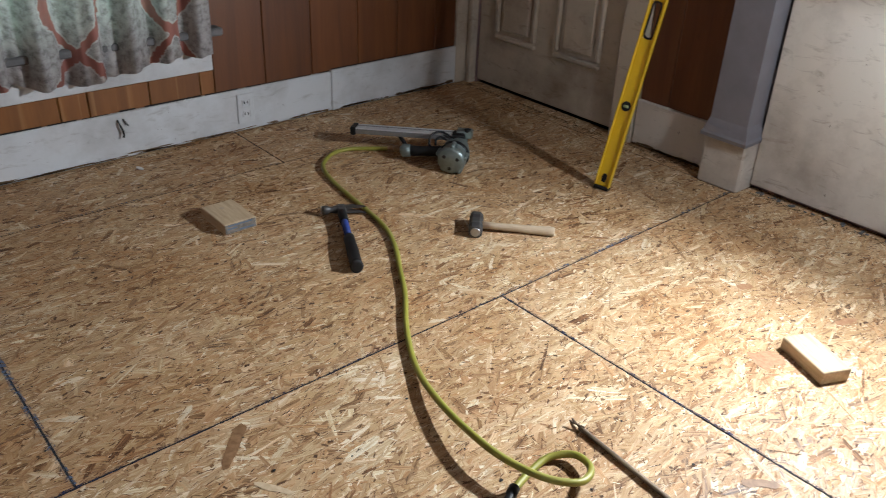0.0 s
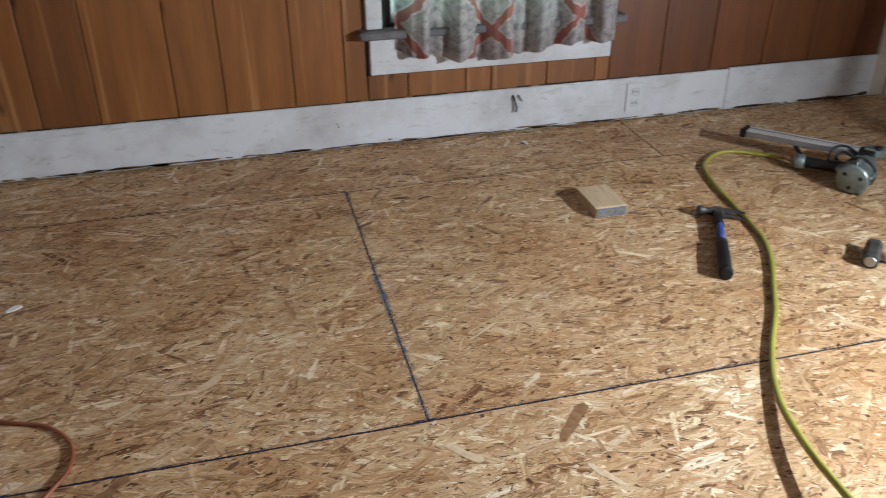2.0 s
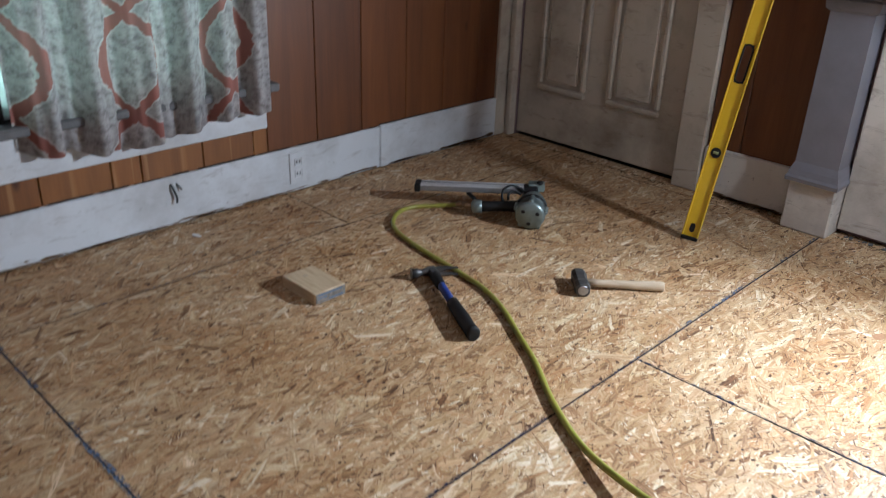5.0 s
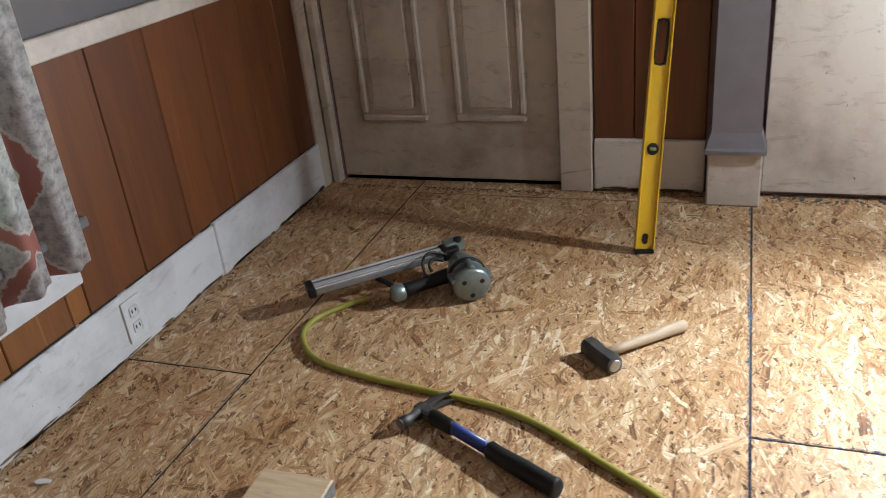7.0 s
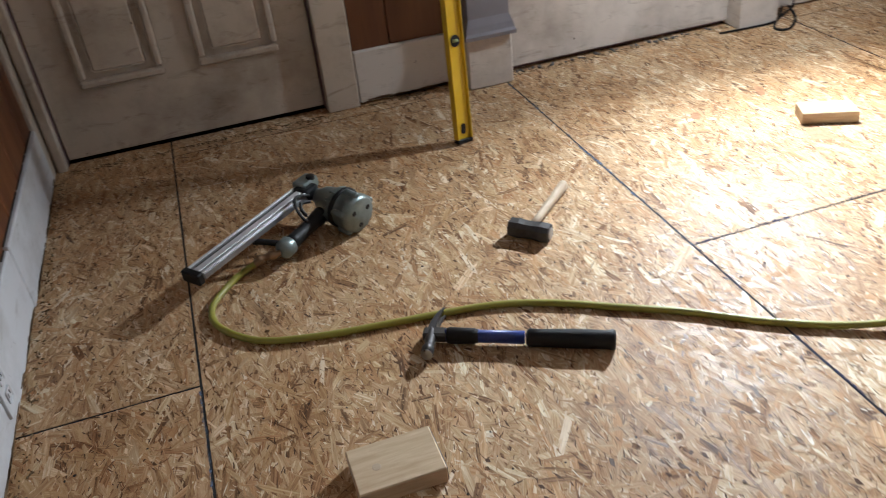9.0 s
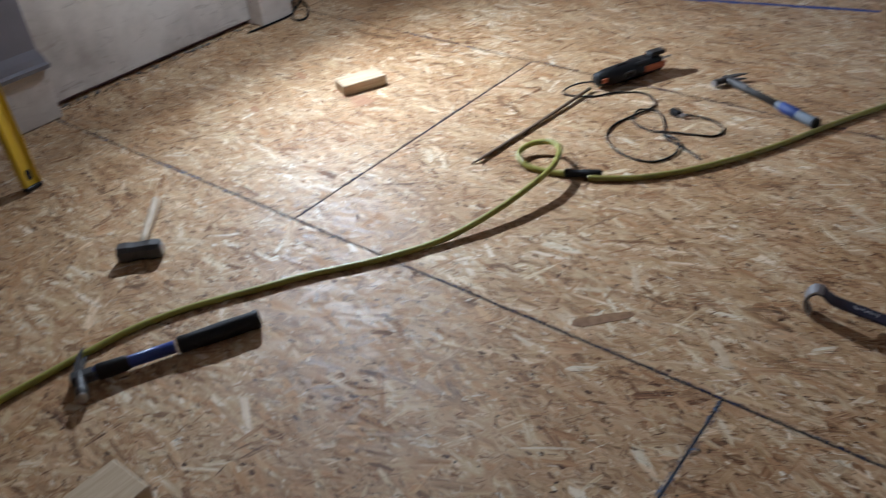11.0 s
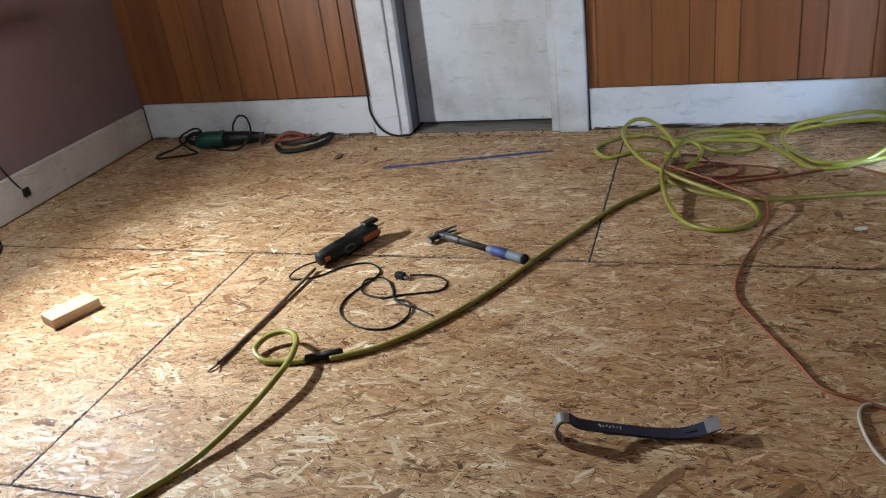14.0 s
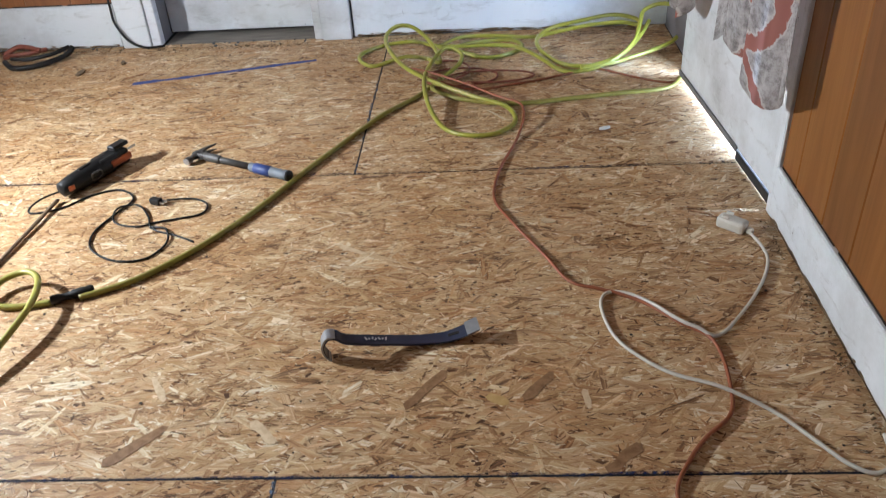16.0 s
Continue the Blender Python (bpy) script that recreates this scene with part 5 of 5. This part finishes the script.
# ---- chalk lines and darkened joints ----
# the y = -1.22 and x = 1.22 strips redraw dark open joints
for nm, x0, y0, x1, y1, w, mt in (("chalk_line", 1.02, -2.05, 0.29, -2.24, 0.026, "chalk_blue"), ("chalk_line", X0 + 0.03, -0.002, 1.2, 0.001, 0.0065, "chalk_strong"), ("chalk_line", 1.2, 0.002, 2.42, 0.003, 0.009, "chalk_faint"),
                             ("chalk_line", -0.002, 0.01, 0.003, 1.21, 0.016, "chalk_faint"), ("chalk_line", X0 + 0.05, 1.222, 0.0, 1.222, 0.006, "chalk_strong"), ("chalk_line", 0.0, 1.223, 1.2, 1.222, 0.006, "chalk_faint"),
                             ("chalk_line", 0.0, -2.2, 0.0, -1.23, 0.011, "chalk_faint"), ("chalk_line", X0 + 0.04, -1.222, 1.2, -1.221, 0.007, "chalk_strong"), ("chalk_line", 1.2, -1.221, 2.4, -1.22, 0.005, "chalk_faint"), ("chalk_line", 1.221, -1.2, 1.221, -0.01, 0.007, "chalk_strong")):
    d = Vector((x1 - x0, y1 - y0, 0))
    L = d.length
    bm = bmesh.new()
    n = max(4, int(L / 0.03))
    rows = []
    for i in range(n + 1):
        ww = w / 2 * (0.7 + 0.6 * noise.random())
        off = 0.0015 * math.sin(i * 0.7)
        rows.append((bm.verts.new((L * i / n, off - ww, 0)), bm.verts.new((L * i / n, off + ww, 0))))
    for (a, b), (c, e) in zip(rows, rows[1:]):
        bm.faces.new((a, c, e, b))
    ob = linked(nm, bm, mt)
    ob.matrix_basis = pose(x0, y0, 0.0022, 0, 0, math.degrees(math.atan2(d.y, d.x)))
    tagged(ob, label="snapped blue chalk line or darkened board joint on the subfloor", category="chalk line", group="chalk lines on the floor")

# ---- subfloor sheets and their strands ----
SHEETS = []
for ya, yb, cuts in ((1.22, 1.62, (-1.22, 1.22)), (0.0, 1.22, (0.0, 2.44)), (-1.22, 0.0, (-1.22, 1.22)), (-2.44, -1.22, (0.0, 2.44)), (-2.52, -2.44, (1.22,))):
    xs = [X0] + [c for c in cuts if X0 + 0.01 < c < X1 - 0.01] + [X2]
    SHEETS += [(a, b, ya, yb) for a, b in zip(xs, xs[1:])]
GAP = 0.003
rs = np.random.RandomState(7)
for x0, x1, y0, y1 in SHEETS:
    x0, x1, y0, y1 = x0 + GAP, x1 - GAP, y0 + GAP, y1 - GAP
    sheet = linked("osb_sheet", box(x0, x1, y0, y1, -0.0178, -0.0012), "strand", floor)
    area = (x1 - x0) * (y1 - y0)
    n = int(area * 6200)
    cx, cy = rs.uniform(x0, x1, n), rs.uniform(y0, y1, n)
    ang = rs.normal(0, 0.42, n)
    ang[rs.rand(n) < 0.16] += 1.2
    small = rs.rand(n) < 0.42
    ln = np.where(small, rs.uniform(0.010, 0.034, n), rs.uniform(0.045, 0.15, n)) / 2
    wd = np.where(small, rs.uniform(0.0015, 0.006, n), rs.uniform(0.006, 0.026, n)) / 2
    z = np.linspace(-0.0009, 0.0002, n)
    k = np.array([(-1, -0.3), (-0.8, -1), (0.55, -0.95), (1, -0.2), (0.82, 0.9), (-0.6, 1)])
    jit = k[None] * rs.uniform(0.5, 1.15, (n, 6, 2))
    lx_, ly_ = jit[:, :, 0] * ln[:, None], jit[:, :, 1] * wd[:, None]
    ca, sa = np.cos(ang)[:, None], np.sin(ang)[:, None]
    vx = np.clip(cx[:, None] + lx_ * ca - ly_ * sa, x0, x1)
    vy = np.clip(cy[:, None] + lx_ * sa + ly_ * ca, y0, y1)
    tilt = rs.normal(0, 0.00004, (n, 1)) * jit[:, :, 0]
    co = np.stack([vx, vy, z[:, None] + tilt], 2).reshape(-1, 3)
    me = bpy.data.meshes.new("strands")
    me.from_pydata(co.tolist(), [], np.arange(n * 6).reshape(n, 6).tolist())
    uv = np.stack([lx_ + cx[:, None], ly_ + rs.uniform(0, 5, (n, 1))], 2).reshape(-1, 2)
    me.uv_layers.new(name="grain").data.foreach_set("uv", uv.ravel())
    me.materials.append(M["strand"])
    st = new("strands", me)
    st.parent = sheet
    tagged(st, kind="stuff")
    # short fines and chips between the long strands
    n = int(area * 5500)
    cx, cy = rs.uniform(x0, x1, n), rs.uniform(y0, y1, n)
    ang = rs.normal(0, 0.5, n)
    chip = rs.rand(n) < 0.07
    ln = np.where(chip, rs.uniform(0.010, 0.028, n), rs.uniform(0.006, 0.032, n)) / 2
    wd = np.where(chip, rs.uniform(0.005, 0.012, n), rs.uniform(0.0012, 0.0040, n)) / 2
    k = np.array([(-1, -0.6), (0.5, -1), (1, 0.3), (-0.4, 1)])
    jit = k[None] * rs.uniform(0.55, 1.25, (n, 4, 2))
    lx_, ly_ = jit[:, :, 0] * ln[:, None], jit[:, :, 1] * wd[:, None]
    ca, sa = np.cos(ang)[:, None], np.sin(ang)[:, None]
    vx = np.clip(cx[:, None] + lx_ * ca - ly_ * sa, x0, x1)
    vy = np.clip(cy[:, None] + lx_ * sa + ly_ * ca, y0, y1)
    co = np.stack([vx, vy, np.repeat(rs.uniform(0.0002, 0.0005, (n, 1)), 4, 1)], 2).reshape(-1, 3)
    me = bpy.data.meshes.new("fines")
    me.from_pydata(co.tolist(), [], np.arange(n * 4).reshape(n, 4).tolist())
    uv = np.stack([lx_ + cx[:, None], ly_ + rs.uniform(0, 5, (n, 1))], 2).reshape(-1, 2)
    me.uv_layers.new(name="grain").data.foreach_set("uv", uv.ravel())
    me.materials.append(M["fines"])
    fi = new("fines", me)
    fi.parent = sheet
    tagged(fi, kind="stuff")

# single large flakes that stand out from the rest
FLAKES = ((-0.236, -0.179, -0.321, -0.299, 0.030, 'd'), (-0.485, -0.202, -0.554, -0.288, 0.028, 'd'), (-0.635, -0.004, -0.711, -0.077, 0.030, 'd'), (0.340, -0.292, 0.290, -0.212, 0.020, 'p'), (0.083, -0.153, 0.019, -0.089, 0.028, 'p'), (-0.616, -0.233, -0.621, -0.173, 0.018, 'p'), (-0.008, -0.811, -0.092, -0.765, 0.020, 'p'), (-0.408, -0.217, -0.455, -0.191, 0.030, 'y'), (1.523, -0.637, 1.605, -0.675, 0.085, 'r'), (0.854, 0.189, 0.861, 0.166, 0.012, 'd'), (0.857, 0.140, 0.871, 0.101, 0.012, 'd'), (1.874, -0.691, 1.950, -0.713, 0.030, 'r'), (1.824, -0.405, 1.874, -0.423, 0.030, 'r'), (1.104, -0.859, 1.167, -0.916, 0.030, 'd'), (0.362, -0.033, 0.258, -0.141, 0.030, 'd'), (-0.444, 0.283, -0.497, 0.237, 0.030, 'p'))
rf = random.Random(41)
for xa, ya, xb, yb, wide, tone in FLAKES:
    a, b = Vector((xa, ya)), Vector((xb, yb))
    run, nrm = b - a, Vector((ya - yb, xb - xa)).normalized() * (wide / 2)
    ring = [a + run * t + nrm * k * rf.uniform(0.6, 1.1) for t, k in ((0.0, -0.3), (0.15, -1), (0.5, -0.9), (0.85, -1), (1.0, -0.2), (0.95, 0.6), (0.6, 1), (0.3, 0.85), (0.08, 0.9))]
    linked("strand_flake", prism([(p.x, p.y) for p in ring], 0.0003, 0.0009), "flake_" + tone, floor)

# dark filler set into the open joints, painting in the shade of the gaps
for x0, x1, y0, y1 in SHEETS:
    if x0 > X0 + 0.01:
        linked("joint_shade", box(x0 - GAP + 0.0001, x0 + GAP - 0.0001, y0, y1, -0.0175, -0.0016), "dark", floor)
for y in (1.22, 0.0, -1.22, -2.44):
    linked("joint_shade", box(X0, X2, y - GAP + 0.0001, y + GAP - 0.0001, -0.0175, -0.0014), "dark", floor)

# staples and nail heads in rows over the joists
bm = bmesh.new()
rn = random.Random(3)
for row in range(11):
    for i in range(24):
        x, y = X0 + 0.12 + row * 0.36 + rn.uniform(-0.012, 0.012), Y0 + 0.1 + i * 0.17 + rn.uniform(-0.05, 0.05)
        if x > X1 - 0.05:
            continue
        r = rn.uniform(0.0024, 0.0044)
        bm.faces.new([bm.verts.new((x + r * math.cos(t * math.pi / 3), y + r * math.sin(t * math.pi / 3), 0.0021)) for t in range(6)])
for i in range(620):
    x, y, r = rn.uniform(X0 + 0.05, X2 - 0.05), rn.uniform(Y0 + 0.05, Y1 - 0.05), rn.uniform(0.0012, 0.0036)
    bm.faces.new([bm.verts.new((x + r * math.cos(k * math.pi / 3), y + r * rn.uniform(0.6, 1.0) * math.sin(k * math.pi / 3), 0.0021)) for k in range(6)])
nails = linked("nail_heads", bm, "dark", floor, "dark nail heads sunk in the boards", "stuff")

# crumbs of plaster and wood along the foot of the mantel and the doors
bm = bmesh.new()
rc = random.Random(17)
for i in range(90):
    if i < 50:
        x, y = rc.uniform(2.494, 2.512), rc.uniform(-0.98, -0.03)
    elif i < 70:
        x, y = rc.uniform(0.36, 1.05), rc.uniform(-2.52, -2.46)
    else:
        x, y = rc.uniform(1.3, 2.4), rc.uniform(-2.497, -2.47)
    a = rc.uniform(0.002, 0.007)
    box(-a, a * 1.4, -a * 0.8, a, 0, a * 1.1, a * 0.35, bm, pose(x, y, 0.0005, rc.uniform(-9, 9), rc.uniform(-9, 9), rc.uniform(0, 180)))
tagged(linked("plaster_crumbs", bm, "sill"), label="grey crumbs of plaster along the wall foot", category="debris", kind="stuff")

# dark grit and splinters swept against the foot of every wall
rc = random.Random(23)
verts, faces = [], []
FEET = ((X0 + 0.03, 1.588, 2.47, 1.588, 330, 0.012), (2.497, 0.67, 2.497, 1.56, 240, 0.016), (2.505, 0.16, 2.505, 0.54, 90, 0.012), (2.496, -0.98, 2.496, -0.03, 200, 0.014),
        (1.22, -2.476, 2.53, -2.476, 260, 0.014), (0.36, -2.47, 1.05, -2.47, 140, 0.02), (-1.1, -2.476, 0.16, -2.476, 160, 0.014), (-1.178, -0.88, -1.178, 1.55, 220, 0.010))
for xa, ya, xb, yb, n, spread in FEET:
    for i in range(n):
        f = rc.random()
        away = abs(rc.gauss(0, spread))
        mx, my = (0.0, -away if ya > 0 else away) if ya == yb else (-away if xa > 0 else away, 0.0)
        x, y = xa + (xb - xa) * f + mx, ya + (yb - ya) * f + my
        l, w, a = rc.uniform(0.0015, 0.008), rc.uniform(0.001, 0.003), rc.uniform(0, 3.14)
        ca, sa = math.cos(a), math.sin(a)
        k = len(verts)
        verts += [(x + p * ca - q * sa, y + p * sa + q * ca, 0.0006) for p, q in ((-l, -w), (l, -w * 0.6), (l * 0.8, w), (-l * 0.7, w))]
        verts.append((x, y, 0.0008 + w * 1.2))
        faces += [(k, k + 1, k + 4), (k + 1, k + 2, k + 4), (k + 2, k + 3, k + 4), (k + 3, k, k + 4)]
me = bpy.data.meshes.new("grit")
me.from_pydata(verts, [], faces)
me.materials.append(M["board_edge"])
tagged(new("grit", me), label="dark grit and splinters along the wall foot", category="debris", kind="stuff")
